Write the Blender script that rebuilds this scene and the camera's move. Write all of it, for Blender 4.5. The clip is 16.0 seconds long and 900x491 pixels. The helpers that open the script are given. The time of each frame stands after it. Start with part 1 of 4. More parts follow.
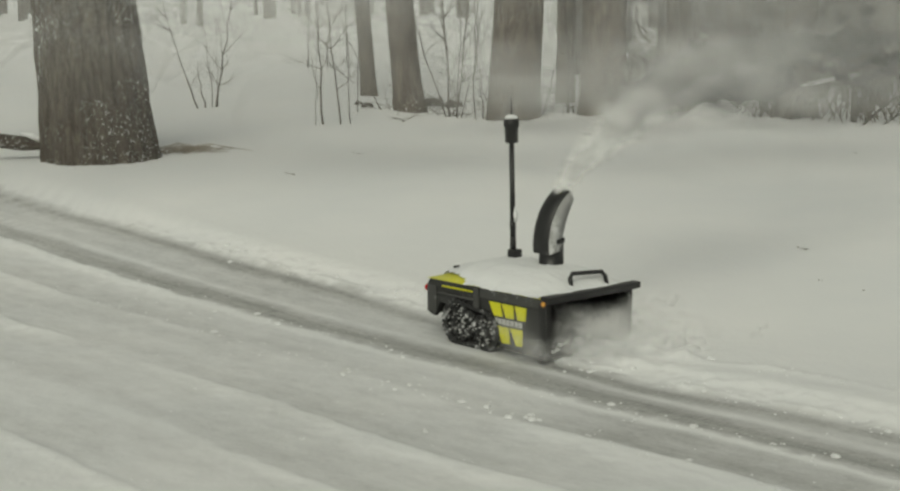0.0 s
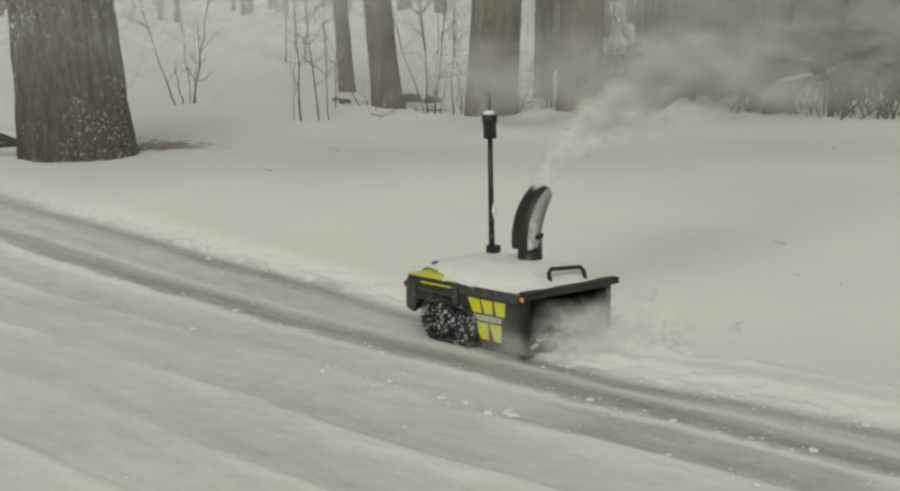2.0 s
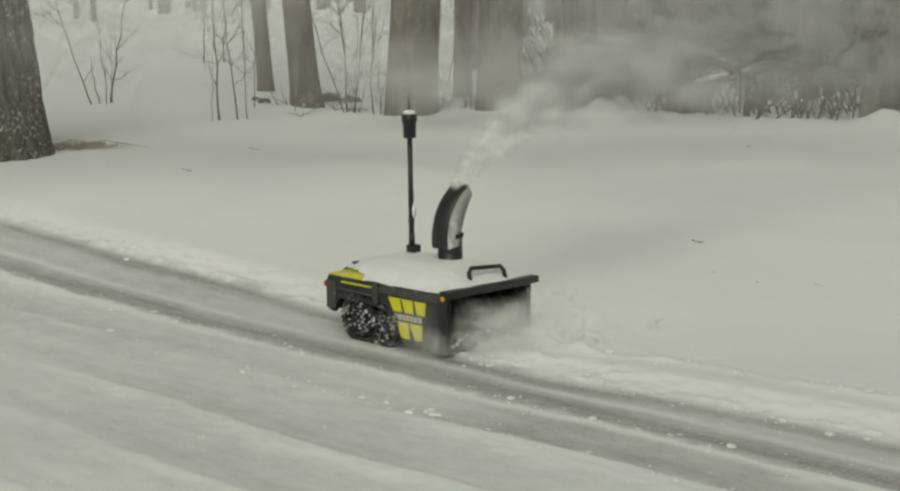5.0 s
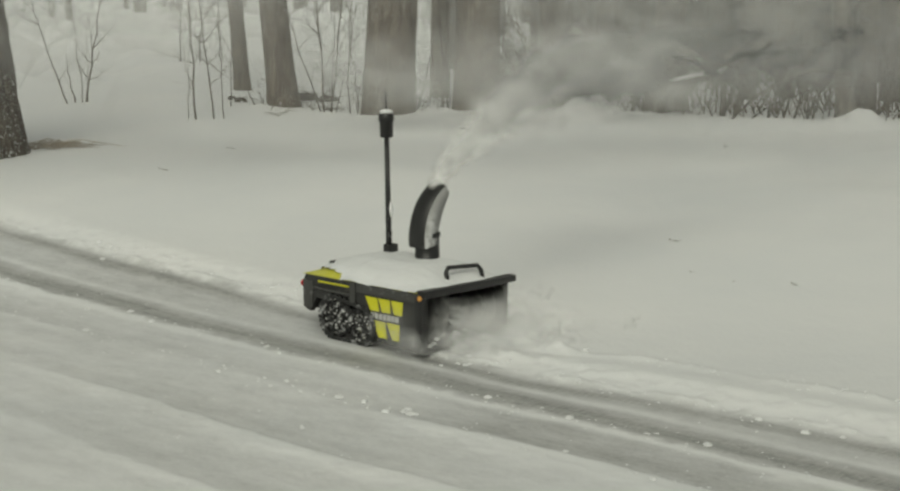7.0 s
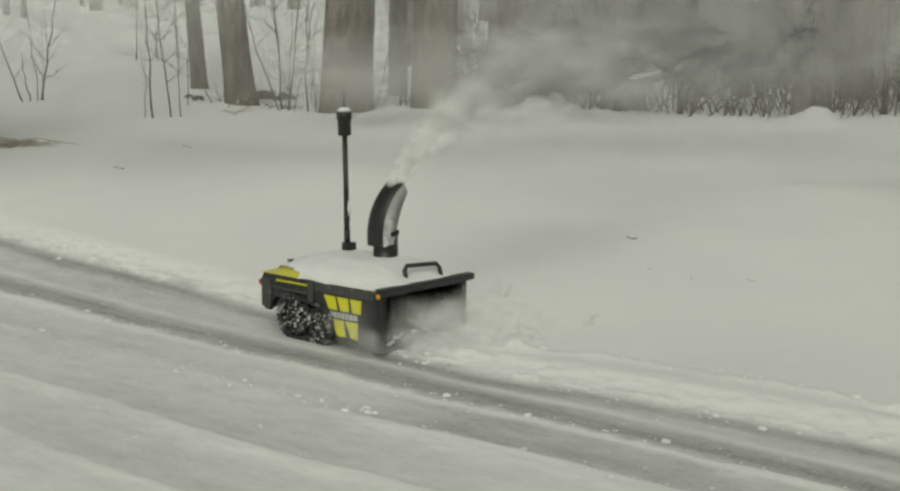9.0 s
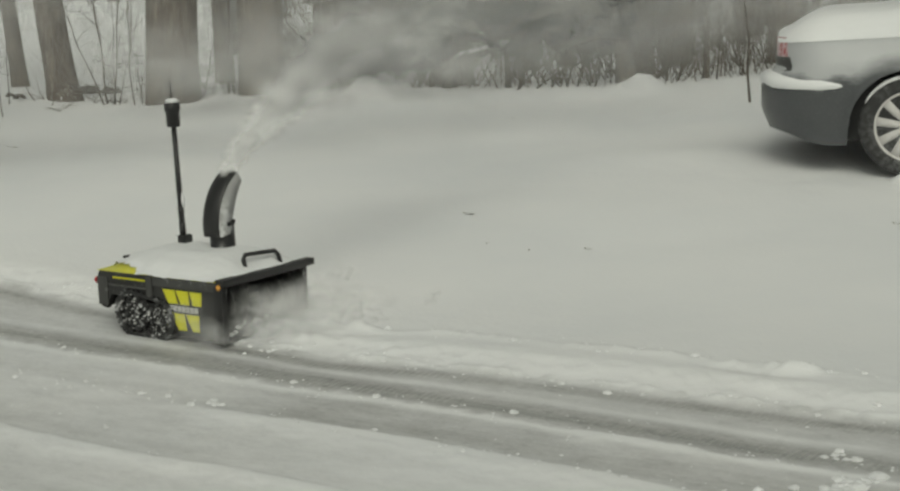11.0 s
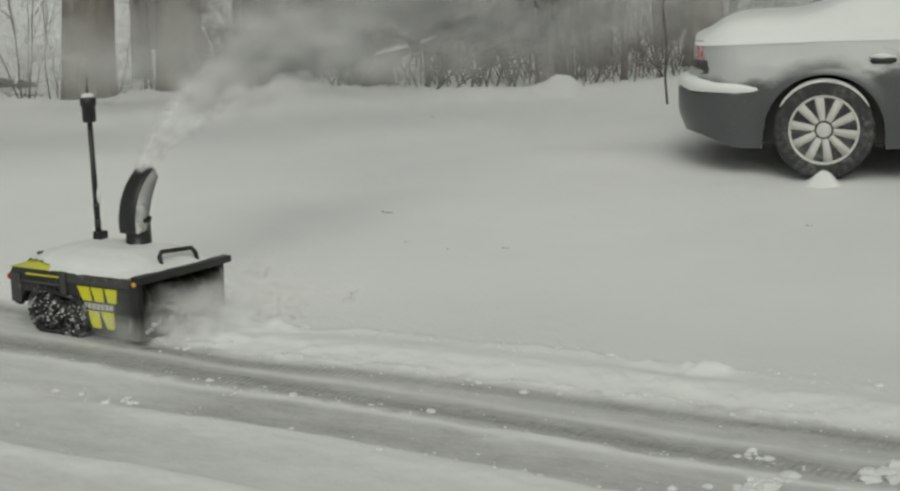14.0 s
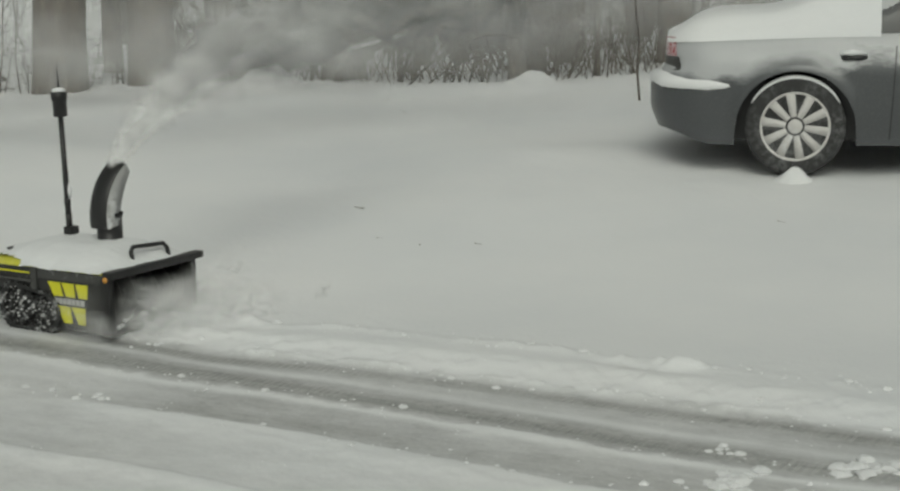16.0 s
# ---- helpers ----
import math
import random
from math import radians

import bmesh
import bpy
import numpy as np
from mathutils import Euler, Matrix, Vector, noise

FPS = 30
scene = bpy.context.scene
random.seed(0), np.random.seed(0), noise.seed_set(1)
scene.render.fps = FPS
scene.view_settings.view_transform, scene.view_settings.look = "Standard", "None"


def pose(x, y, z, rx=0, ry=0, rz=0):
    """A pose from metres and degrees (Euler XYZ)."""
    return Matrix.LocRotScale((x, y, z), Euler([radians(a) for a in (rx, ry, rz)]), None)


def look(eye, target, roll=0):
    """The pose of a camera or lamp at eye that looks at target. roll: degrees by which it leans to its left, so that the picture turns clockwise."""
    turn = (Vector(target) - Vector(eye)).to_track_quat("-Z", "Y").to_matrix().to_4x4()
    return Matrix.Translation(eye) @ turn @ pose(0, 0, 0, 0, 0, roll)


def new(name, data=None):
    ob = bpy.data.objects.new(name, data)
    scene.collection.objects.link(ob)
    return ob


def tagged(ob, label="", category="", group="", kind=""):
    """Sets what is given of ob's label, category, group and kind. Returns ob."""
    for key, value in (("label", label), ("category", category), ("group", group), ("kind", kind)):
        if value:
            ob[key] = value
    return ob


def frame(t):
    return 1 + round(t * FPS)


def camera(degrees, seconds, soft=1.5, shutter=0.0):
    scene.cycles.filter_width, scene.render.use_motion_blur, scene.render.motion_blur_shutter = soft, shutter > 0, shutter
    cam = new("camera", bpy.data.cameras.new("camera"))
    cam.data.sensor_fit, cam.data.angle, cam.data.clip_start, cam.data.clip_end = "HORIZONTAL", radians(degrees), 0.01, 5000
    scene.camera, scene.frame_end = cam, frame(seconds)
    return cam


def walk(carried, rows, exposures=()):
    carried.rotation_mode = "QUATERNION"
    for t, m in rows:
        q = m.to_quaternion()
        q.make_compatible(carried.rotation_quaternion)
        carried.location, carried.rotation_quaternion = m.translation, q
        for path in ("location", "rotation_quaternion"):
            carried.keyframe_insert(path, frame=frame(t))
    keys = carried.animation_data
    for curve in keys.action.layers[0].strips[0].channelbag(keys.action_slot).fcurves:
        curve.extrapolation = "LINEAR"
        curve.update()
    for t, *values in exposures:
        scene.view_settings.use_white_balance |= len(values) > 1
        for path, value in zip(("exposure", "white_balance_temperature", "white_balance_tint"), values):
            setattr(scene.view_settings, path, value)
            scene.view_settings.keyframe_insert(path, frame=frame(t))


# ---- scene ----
cam = camera(32.1, 16.0, soft=2.4)
scene.cycles.transparent_max_bounces = 48
EYE = 1.75


def aim(yaw, pitch, roll):
    return pose(0, 0, EYE, 90 + pitch, 0, yaw) @ pose(0, 0, 0, 0, 0, roll)


PATH = [
    (0.0, 0.00, -8.88, 0.00), (0.5, -0.28, -8.92, -0.05), (1.0, -0.49, -8.96, -0.06), (1.5, -0.64, -8.98, -0.04),
    (2.0, -0.79, -9.03, -0.07), (2.5, -0.91, -9.05, -0.10), (3.0, -1.13, -9.04, -0.08), (3.5, -1.60, -9.02, -0.08),
    (4.0, -2.74, -9.01, -0.03), (6.5, -4.21, -9.10, 0.20), (7.0, -4.60, -9.07, 0.24), (7.5, -5.02, -9.10, 0.26),
    (8.0, -5.27, -9.13, 0.25), (8.5, -5.68, -9.12, 0.26), (9.0, -6.14, -9.13, 0.30), (9.5, -6.49, -9.22, 0.26),
    (10.0, -8.58, -9.36, 0.02), (10.2, -9.51, -9.57, -0.50), (12.3, -14.06, -9.91, -2.37), (12.5, -14.23, -9.91, -2.10),
    (13.0, -14.62, -9.99, -1.57), (13.5, -14.91, -10.01, -1.24), (14.0, -15.15, -10.04, -1.21), (14.5, -15.43, -10.07, -1.20),
    (15.0, -15.65, -10.10, -1.20), (15.5, -15.88, -10.16, -1.14), (16.0, -16.17, -10.22, -0.96)]
EXPOSURES = [(0, -0.14, 7180, -2.5), (9.5, -0.14, 7120, -2), (12.3, -0.18, 6870, -1), (14.0, -0.18, 6820, -1), (16.0, -0.20, 6740, -1)]
walk(cam, [(t, aim(a, b, c)) for t, a, b, c in PATH], EXPOSURES)

# ---- light: a closed overcast sky ----
world = bpy.data.worlds.new("overcast")
world.use_nodes = True
scene.world = world
wn = world.node_tree
sky = wn.nodes.new("ShaderNodeTexSky")
sky.sky_type, sky.sun_disc = "NISHITA", False
sky.sun_elevation, sky.sun_rotation = radians(50), radians(200)
sky.dust_density = 4.0
grey = wn.nodes.new("ShaderNodeHueSaturation")
grey.inputs["Saturation"].default_value = 0.12
wn.links.new(sky.outputs[0], grey.inputs["Color"])
wn.links.new(grey.outputs[0], wn.nodes["Background"].inputs[0])
wn.nodes["Background"].inputs[1].default_value = 0.082
sun = new("sun", bpy.data.lights.new("sun", "SUN"))
sun.data.energy, sun.data.angle, sun.data.color = 0.55, radians(35), (1.0, 0.97, 0.92)
sun.matrix_world = look((-3, -8, 11), (0, 6, 0))


# ---- materials ----
class Mat:
    """A node material with a Principled surface and short ways to add nodes."""

    def __init__(self, name, rough=0.7, metal=0.0, color=(0.5, 0.5, 0.5)):
        self.m = bpy.data.materials.new(name)
        self.m.use_nodes = True
        self.nt = self.m.node_tree
        self.b = self.nt.nodes["Principled BSDF"]
        self.b.inputs["Roughness"].default_value = rough
        self.b.inputs["Metallic"].default_value = metal
        self.b.inputs["Base Color"].default_value = (*color, 1)
        self.co = self.nt.nodes.new("ShaderNodeTexCoord").outputs["Object"]

    def link(self, a, b):
        self.nt.links.new(a, b)

    def scaled(self, sx, sy, sz, src=None):
        n = self.nt.nodes.new("ShaderNodeMapping")
        n.inputs["Scale"].default_value = (sx, sy, sz)
        self.link(src or self.co, n.inputs["Vector"])
        return n.outputs[0]

    def noise(self, scale, detail=4, src=None, rough=0.55):
        n = self.nt.nodes.new("ShaderNodeTexNoise")
        n.inputs["Scale"].default_value, n.inputs["Detail"].default_value = scale, detail
        n.inputs["Roughness"].default_value = rough
        self.link(src or self.co, n.inputs["Vector"])
        return n.outputs["Fac"]

    def ramp(self, fac, stops):
        n = self.nt.nodes.new("ShaderNodeValToRGB")
        e = n.color_ramp.elements
        while len(e) < len(stops):
            e.new(0.5)
        for k, (p, c) in zip(e, stops):
            k.position = p
            k.color = (*c, 1) if isinstance(c, tuple) else (c, c, c, 1)
        self.link(fac, n.inputs[0])
        return n.outputs[0]

    def mix(self, fac, a, b):
        n = self.nt.nodes.new("ShaderNodeMix")
        n.data_type = "RGBA"
        for v, k in ((fac, 0), (a, 6), (b, 7)):
            if isinstance(v, (int, float)):
                n.inputs[k].default_value = v
            elif isinstance(v, tuple):
                n.inputs[k].default_value = (*v, 1)
            else:
                self.link(v, n.inputs[k])
        return n.outputs[2]

    def math(self, op, a, b=0.0):
        n = self.nt.nodes.new("ShaderNodeMath")
        n.operation = op
        for k, v in enumerate((a, b)):
            if isinstance(v, (int, float)):
                n.inputs[k].default_value = v
            else:
                self.link(v, n.inputs[k])
        return n.outputs[0]

    def attr(self, name):
        n = self.nt.nodes.new("ShaderNodeAttribute")
        n.attribute_name = name
        return n.outputs["Fac"]

    def axis(self, k, src=None):
        n = self.nt.nodes.new("ShaderNodeSeparateXYZ")
        self.link(src or self.co, n.inputs[0])
        return n.outputs[k]

    def color(self, c):
        self.link(c, self.b.inputs["Base Color"])

    def bump(self, h, dist=0.01, strength=0.6):
        n = self.nt.nodes.new("ShaderNodeBump")
        n.inputs["Distance"].default_value, n.inputs["Strength"].default_value = dist, strength
        self.link(h, n.inputs["Height"])
        self.link(n.outputs[0], self.b.inputs["Normal"])


def snow_material():
    k = Mat("snow", 0.75)
    big, fine = k.noise(0.9, 3), k.noise(34, 5)
    k.color(k.mix(k.ramp(big, [(0.3, 0.0), (0.7, 1.0)]), (0.76, 0.77, 0.78), (0.82, 0.82, 0.82)))
    k.bump(k.math("ADD", k.math("MULTIPLY", fine, 0.4), k.noise(7, 4)), 0.012, 0.5)
    return k.m


def ground_material():
    """Fresh snow; where it was cleared, thin frost over grey asphalt, streaked along the passes."""
    k = Mat("snow_and_cleared_drive", 0.75)
    rot = k.nt.nodes.new("ShaderNodeMapping")
    rot.inputs["Rotation"].default_value = (0, 0, math.atan2(0.736, 0.677))
    k.link(k.co, rot.inputs["Vector"])
    along = k.scaled(0.7, 7, 1, rot.outputs[0])
    streak = k.noise(2.2, 5, along)
    grit = k.noise(60, 5)
    big, fine = k.noise(0.7, 3), k.noise(30, 5)
    white = k.mix(k.ramp(big, [(0.3, 0.0), (0.7, 1.0)]), (0.80, 0.81, 0.82), (0.86, 0.86, 0.86))
    frost = k.mix(k.ramp(streak, [(0.30, 0.0), (0.70, 1.0)]), (0.32, 0.32, 0.312), (0.50, 0.50, 0.49))
    frost = k.mix(k.ramp(grit, [(0.54, 0.0), (0.72, 0.5)]), frost, (0.70, 0.71, 0.71))
    frost = k.mix(k.ramp(k.noise(28, 5, k.scaled(0.6, 1, 1, rot.outputs[0])), [(0.50, 0.0), (0.68, 0.55)]), frost, (0.23, 0.23, 0.225))
    c = k.math("ADD", k.attr("cleared"), k.math("MULTIPLY", k.math("SUBTRACT", k.noise(5, 6, k.scaled(1, 1.8, 1, rot.outputs[0])), 0.5), 0.45))
    k.color(k.mix(k.ramp(c, [(0.18, 0.0), (0.92, 1.0)]), white, frost))
    tread = k.nt.nodes.new("ShaderNodeTexWave")
    tread.inputs["Scale"].default_value, tread.inputs["Distortion"].default_value = 9.0, 1.4
    k.link(rot.outputs[0], tread.inputs["Vector"])
    h = k.math("ADD", k.math("MULTIPLY", fine, 0.5), k.noise(6, 4))
    h = k.math("ADD", h, k.math("MULTIPLY", k.math("MULTIPLY", tread.outputs["Fac"], k.attr("tread")), 1.6))
    k.bump(h, 0.012, 0.36)
    return k.m


def bark_material(name, dark, light, scale=1.0, frost=0.35, frost_at=0.62):
    """Ridged bark with flecks of snow caught in it."""
    k = Mat(name, 0.9)
    long = k.scaled(1, 1, 0.16)
    warp = k.nt.nodes.new("ShaderNodeMix")
    warp.data_type, warp.blend_type = "RGBA", "ADD"
    warp.inputs[0].default_value = 0.10
    k.link(long, warp.inputs[6])
    wn3 = k.nt.nodes.new("ShaderNodeTexNoise")
    wn3.inputs["Scale"].default_value = 6.0
    k.link(k.co, wn3.inputs["Vector"])
    k.link(wn3.outputs["Color"], warp.inputs[7])
    cell = k.nt.nodes.new("ShaderNodeTexVoronoi")
    cell.feature = "DISTANCE_TO_EDGE"
    cell.inputs["Scale"].default_value = 15 * scale
    k.link(warp.outputs[2], cell.inputs["Vector"])
    plate = k.ramp(cell.outputs["Distance"], [(0.0, 0.0), (0.40, 1.0)])
    grain = k.math("ADD", k.math("MULTIPLY", k.noise(26 * scale, 6, long, 0.7), 0.55), k.math("MULTIPLY", k.noise(9 * scale, 5, k.scaled(1, 1, 0.3), 0.65), 0.30))
    ridge = k.math("ADD", k.math("MULTIPLY", plate, 0.16), grain)
    blotch = k.noise(2.3, 4)
    c = k.mix(k.ramp(ridge, [(0.42, 0.0), (0.60, 1.0)]), dark, light)
    c = k.mix(k.ramp(blotch, [(0.35, 0.0), (0.75, 0.5)]), c, tuple(v * 0.72 for v in light))
    fleck = k.noise(34 * scale, 5, k.scaled(1, 1, 0.7), 0.6)
    patch = k.ramp(k.noise(1.7, 3), [(0.44, 0.0), (0.62, 1.0)])
    f = k.math("MULTIPLY", k.ramp(fleck, [(frost_at, 0.0), (frost_at + 0.04, 1.0)]), patch)
    k.color(k.mix(k.math("MULTIPLY", f, frost), c, (0.8, 0.81, 0.82)))
    k.bump(k.math("ADD", ridge, k.math("MULTIPLY", f, 0.3)), 0.05, 0.9)
    return k.m


def plastic(name, c, rough=0.45, frost=0.25, at=0.6):
    """Moulded plastic or painted metal with snow dust sticking to it."""
    k = Mat(name, rough)
    dust = k.noise(24, 6, None, 0.65)
    wear = k.noise(5, 4)
    f = k.math("MULTIPLY", k.ramp(dust, [(at, 0.0), (at + 0.12, 1.0)]), k.ramp(wear, [(0.4, 0.0), (0.7, frost)]))
    c2 = tuple(min(1, v * 1.35 + 0.01) for v in c)
    k.color(k.mix(f, k.mix(wear, c, c2), (0.78, 0.79, 0.8)))
    k.bump(dust, 0.002, 0.25)
    return k.m


def paint_material():
    """Dark grey car paint; the upper flank is dusted with blown snow."""
    k = Mat("grey_car_paint", 0.32, 0.35)
    k.b.inputs["Coat Weight"].default_value = 0.4
    z = k.axis(2)
    n = k.noise(3.2, 6, k.scaled(1, 1, 2.4), 0.6)
    edge = k.math("ADD", z, k.math("MULTIPLY", k.math("SUBTRACT", n, 0.5), 0.42))
    x = k.axis(0)
    door = k.ramp(k.math("SUBTRACT", x, 0.75), [(0.40, 0.0), (0.60, 0.16)])
    edge = k.math("SUBTRACT", edge, door)
    dx, dz = k.math("SUBTRACT", x, 0.97), k.math("SUBTRACT", z, 0.30)
    arch = k.math("SQRT", k.math("ADD", k.math("MULTIPLY", dx, dx), k.math("MULTIPLY", dz, dz)))
    clean = k.ramp(k.math("ADD", arch, k.math("MULTIPLY", k.math("SUBTRACT", n, 0.5), 0.12)), [(0.42, 0.0), (0.52, 1.0)])
    f = k.math("MULTIPLY", k.ramp(edge, [(0.57, 0.0), (0.66, 0.62)]), k.ramp(k.noise(1.5, 3), [(0.25, 0.85), (0.6, 1.0)]))
    f = k.math("MULTIPLY", f, clean)
    fine = k.ramp(k.noise(90, 3), [(0.5, 0.0), (0.85, 0.06)])
    base = k.mix(fine, (0.082, 0.086, 0.091), (0.55, 0.56, 0.57))
    k.color(k.mix(f, base, (0.70, 0.71, 0.72)))
    k.link(k.math("ADD", 0.34, k.math("MULTIPLY", f, 0.5)), k.b.inputs["Roughness"])
    k.link(k.math("SUBTRACT", 0.35, k.math("MULTIPLY", f, 0.35)), k.b.inputs["Metallic"])
    k.bump(k.math("MULTIPLY", k.noise(40, 4), f), 0.006, 0.5)
    return k.m


SNOW = snow_material()
GROUND = ground_material()
OAK = bark_material("oak_bark", (0.092, 0.079, 0.066), (0.185, 0.160, 0.133), 1.3, 0.95, 0.57)
BARK = bark_material("grey_bark", (0.125, 0.107, 0.090), (0.245, 0.212, 0.180), 1.3, 0.8, 0.60)
BARK2 = bark_material("pale_bark", (0.14, 0.122, 0.104), (0.27, 0.24, 0.205), 1.3, 0.6, 0.62)
TWIG = bark_material("twig_bark", (0.09, 0.075, 0.062), (0.20, 0.168, 0.138), 3.0, 0.7, 0.6)
BRUSH = bark_material("brush_bark", (0.11, 0.089, 0.07), (0.24, 0.20, 0.16), 3.0, 0.7, 0.58)
LEAF = plastic("brown_leaf", (0.12, 0.092, 0.068), 0.8, 0.3)
STRAW = plastic("dry_grass", (0.30, 0.265, 0.215), 0.85, 0.6)
CHARCOAL = plastic("charcoal_plastic", (0.022, 0.022, 0.021), 0.5, 0.35, 0.58)
GUNMETAL = plastic("dark_grey_plastic", (0.045, 0.045, 0.043), 0.5, 0.4, 0.56)
BLACK = plastic("black_metal", (0.011, 0.011, 0.011), 0.38, 0.12, 0.64)
RUBBER = plastic("black_rubber", (0.014, 0.014, 0.014), 0.75, 0.8, 0.52)
LIME = plastic("lime_yellow_plastic", (0.55, 0.53, 0.06), 0.45, 0.85, 0.46)
DECAL = plastic("yellow_decal", (0.58, 0.56, 0.02), 0.45, 0.12, 0.66)
PALE = plastic("pale_grey_print", (0.42, 0.42, 0.40), 0.6, 0.2)
REDLENS = plastic("red_lens", (0.45, 0.015, 0.02), 0.2, 0.3)
AMBER = plastic("amber_lens", (0.62, 0.30, 0.06), 0.25, 0.3)
CARLENS = plastic("snowy_red_lens", (0.30, 0.03, 0.04), 0.25, 1.0, 0.38)
PAINT = paint_material()
ALLOY = plastic("silver_alloy", (0.50, 0.485, 0.47), 0.42, 0.5, 0.5)
CHROME = Mat("chrome", 0.12, 1.0, (0.62, 0.63, 0.64)).m
GLASS = Mat("dark_window_glass", 0.06, 0.0, (0.02, 0.022, 0.024)).m
TYRE = plastic("tyre_rubber", (0.026, 0.026, 0.026), 0.8, 0.14, 0.45)


def airborne():
    """Powder in the air: thin, lit through from both sides."""
    m = bpy.data.materials.new("airborne_powder")
    m.use_nodes = True
    nt = m.node_tree
    nt.nodes.clear()
    out, a = nt.nodes.new("ShaderNodeOutputMaterial"), nt.nodes.new("ShaderNodeAttribute")
    a.attribute_name = "powder"
    clear, mixed, both = nt.nodes.new("ShaderNodeBsdfTransparent"), nt.nodes.new("ShaderNodeMixShader"), nt.nodes.new("ShaderNodeMixShader")
    d, t = nt.nodes.new("ShaderNodeBsdfDiffuse"), nt.nodes.new("ShaderNodeBsdfTranslucent")
    d.inputs[0].default_value = t.inputs[0].default_value = (0.97, 0.97, 0.97, 1)
    both.inputs[0].default_value = 0.3
    nt.links.new(d.outputs[0], both.inputs[1])
    nt.links.new(t.outputs[0], both.inputs[2])
    nt.links.new(a.outputs["Fac"], mixed.inputs[0])
    nt.links.new(clear.outputs[0], mixed.inputs[1])
    nt.links.new(both.outputs[0], mixed.inputs[2])
    nt.links.new(mixed.outputs[0], out.inputs[0])
    return m


POWDER = airborne()


# ---- mesh helpers ----
def smooth(a, b, x):
    t = np.clip((x - a) / (b - a), 0, 1)
    return t * t * (3 - 2 * t)


def hashed(i, j, seed):
    v = np.sin(i * 127.1 + j * 311.7 + seed * 74.7) * 43758.5453
    return v - np.floor(v)


def vnoise(x, y, seed=0):
    """Smooth value noise from -1 to 1 on arrays."""
    x, y = np.asarray(x, float), np.asarray(y, float)
    i, j = np.floor(x), np.floor(y)
    u, v = x - i, y - j
    u, v = u * u * (3 - 2 * u), v * v * (3 - 2 * v)
    a = hashed(i, j, seed) * (1 - u) + hashed(i + 1, j, seed) * u
    b = hashed(i, j + 1, seed) * (1 - u) + hashed(i + 1, j + 1, seed) * u
    return (a * (1 - v) + b * v) * 2 - 1


def fbm(x, y, seed=0, n=4):
    return sum(vnoise(x * 2 ** k, y * 2 ** k, seed + k) / 2 ** k for k in range(n))


def mesh_of(name, verts, faces, mat, flat=False):
    me = bpy.data.meshes.new(name)
    me.from_pydata([tuple(v) for v in verts], [], [tuple(f) for f in faces])
    me.materials.append(mat)
    me.update()
    if not flat:
        me.shade_smooth()
    return me


def thing(name, label, category, group="", m=None):
    ob = tagged(new(name), label, category, group)
    if m is not None:
        ob.matrix_world = m
    return ob


def put(name, me, parent=None, label=""):
    ob = new(name, me)
    if parent is not None:
        ob.parent = parent
    if label:
        tagged(ob, label)
    return ob


def part(name, bm, mat, parent=None, label="", flat=False, bevel=0.0):
    if bevel:
        bmesh.ops.bevel(bm, geom=bm.edges[:], offset=bevel, segments=2, profile=0.7, affect="EDGES", clamp_overlap=True)
    bmesh.ops.recalc_face_normals(bm, faces=bm.faces)
    me = bpy.data.meshes.new(name)
    bm.to_mesh(me)
    bm.free()
    me.materials.append(mat)
    if not flat:
        me.shade_smooth()
        me.set_sharp_from_angle(angle=radians(38))
    return put(name, me, parent, label)


def box_bm(x0, x1, y0, y1, z0, z1):
    bm = bmesh.new()
    bmesh.ops.create_cube(bm, size=1, matrix=Matrix.Translation(((x0 + x1) / 2, (y0 + y1) / 2, (z0 + z1) / 2)) @ Matrix.Diagonal((x1 - x0, y1 - y0, z1 - z0, 1)))
    return bm


def prism(pts, axis, a, b):
    """A bmesh: the outline pts (2D) drawn out along an axis from a to b. axis 1: pts are (x, z); 0: (y, z); 2: (x, y)."""
    bm = bmesh.new()

    def at(p, h):
        return {0: (h, p[0], p[1]), 1: (p[0], h, p[1]), 2: (p[0], p[1], h)}[axis]
    lo = [bm.verts.new(at(p, a)) for p in pts]
    hi = [bm.verts.new(at(p, b)) for p in pts]
    bm.faces.new(lo)
    bm.faces.new(hi[::-1])
    for k in range(len(pts)):
        q = (k + 1) % len(pts)
        bm.faces.new((lo[k], hi[k], hi[q], lo[q]))
    return bm


def tube(path, radii, sides=6, cap=True):
    """Vertices and faces of a tube along a path with a radius at each point."""
    P = [Vector(p) for p in path]
    verts, faces = [], []
    side = Vector((0.3, 1, 0.1))
    for k, p in enumerate(P):
        d = (P[min(k + 1, len(P) - 1)] - P[max(k - 1, 0)]).normalized()
        a = d.cross(side)
        if a.length < 0.1:
            a = d.cross(Vector((1, 0, 0.2)))
        a.normalize()
        b = d.cross(a)
        for s in range(sides):
            t = 2 * math.pi * s / sides
            verts.append(p + (a * math.cos(t) + b * math.sin(t)) * radii[k])
    for k in range(len(P) - 1):
        for s in range(sides):
            q = (s + 1) % sides
            faces.append((k * sides + s, k * sides + q, (k + 1) * sides + q, (k + 1) * sides + s))
    if cap:
        faces.append(tuple(range(sides))[::-1])
        faces.append(tuple((len(P) - 1) * sides + s for s in range(sides)))
    return verts, faces


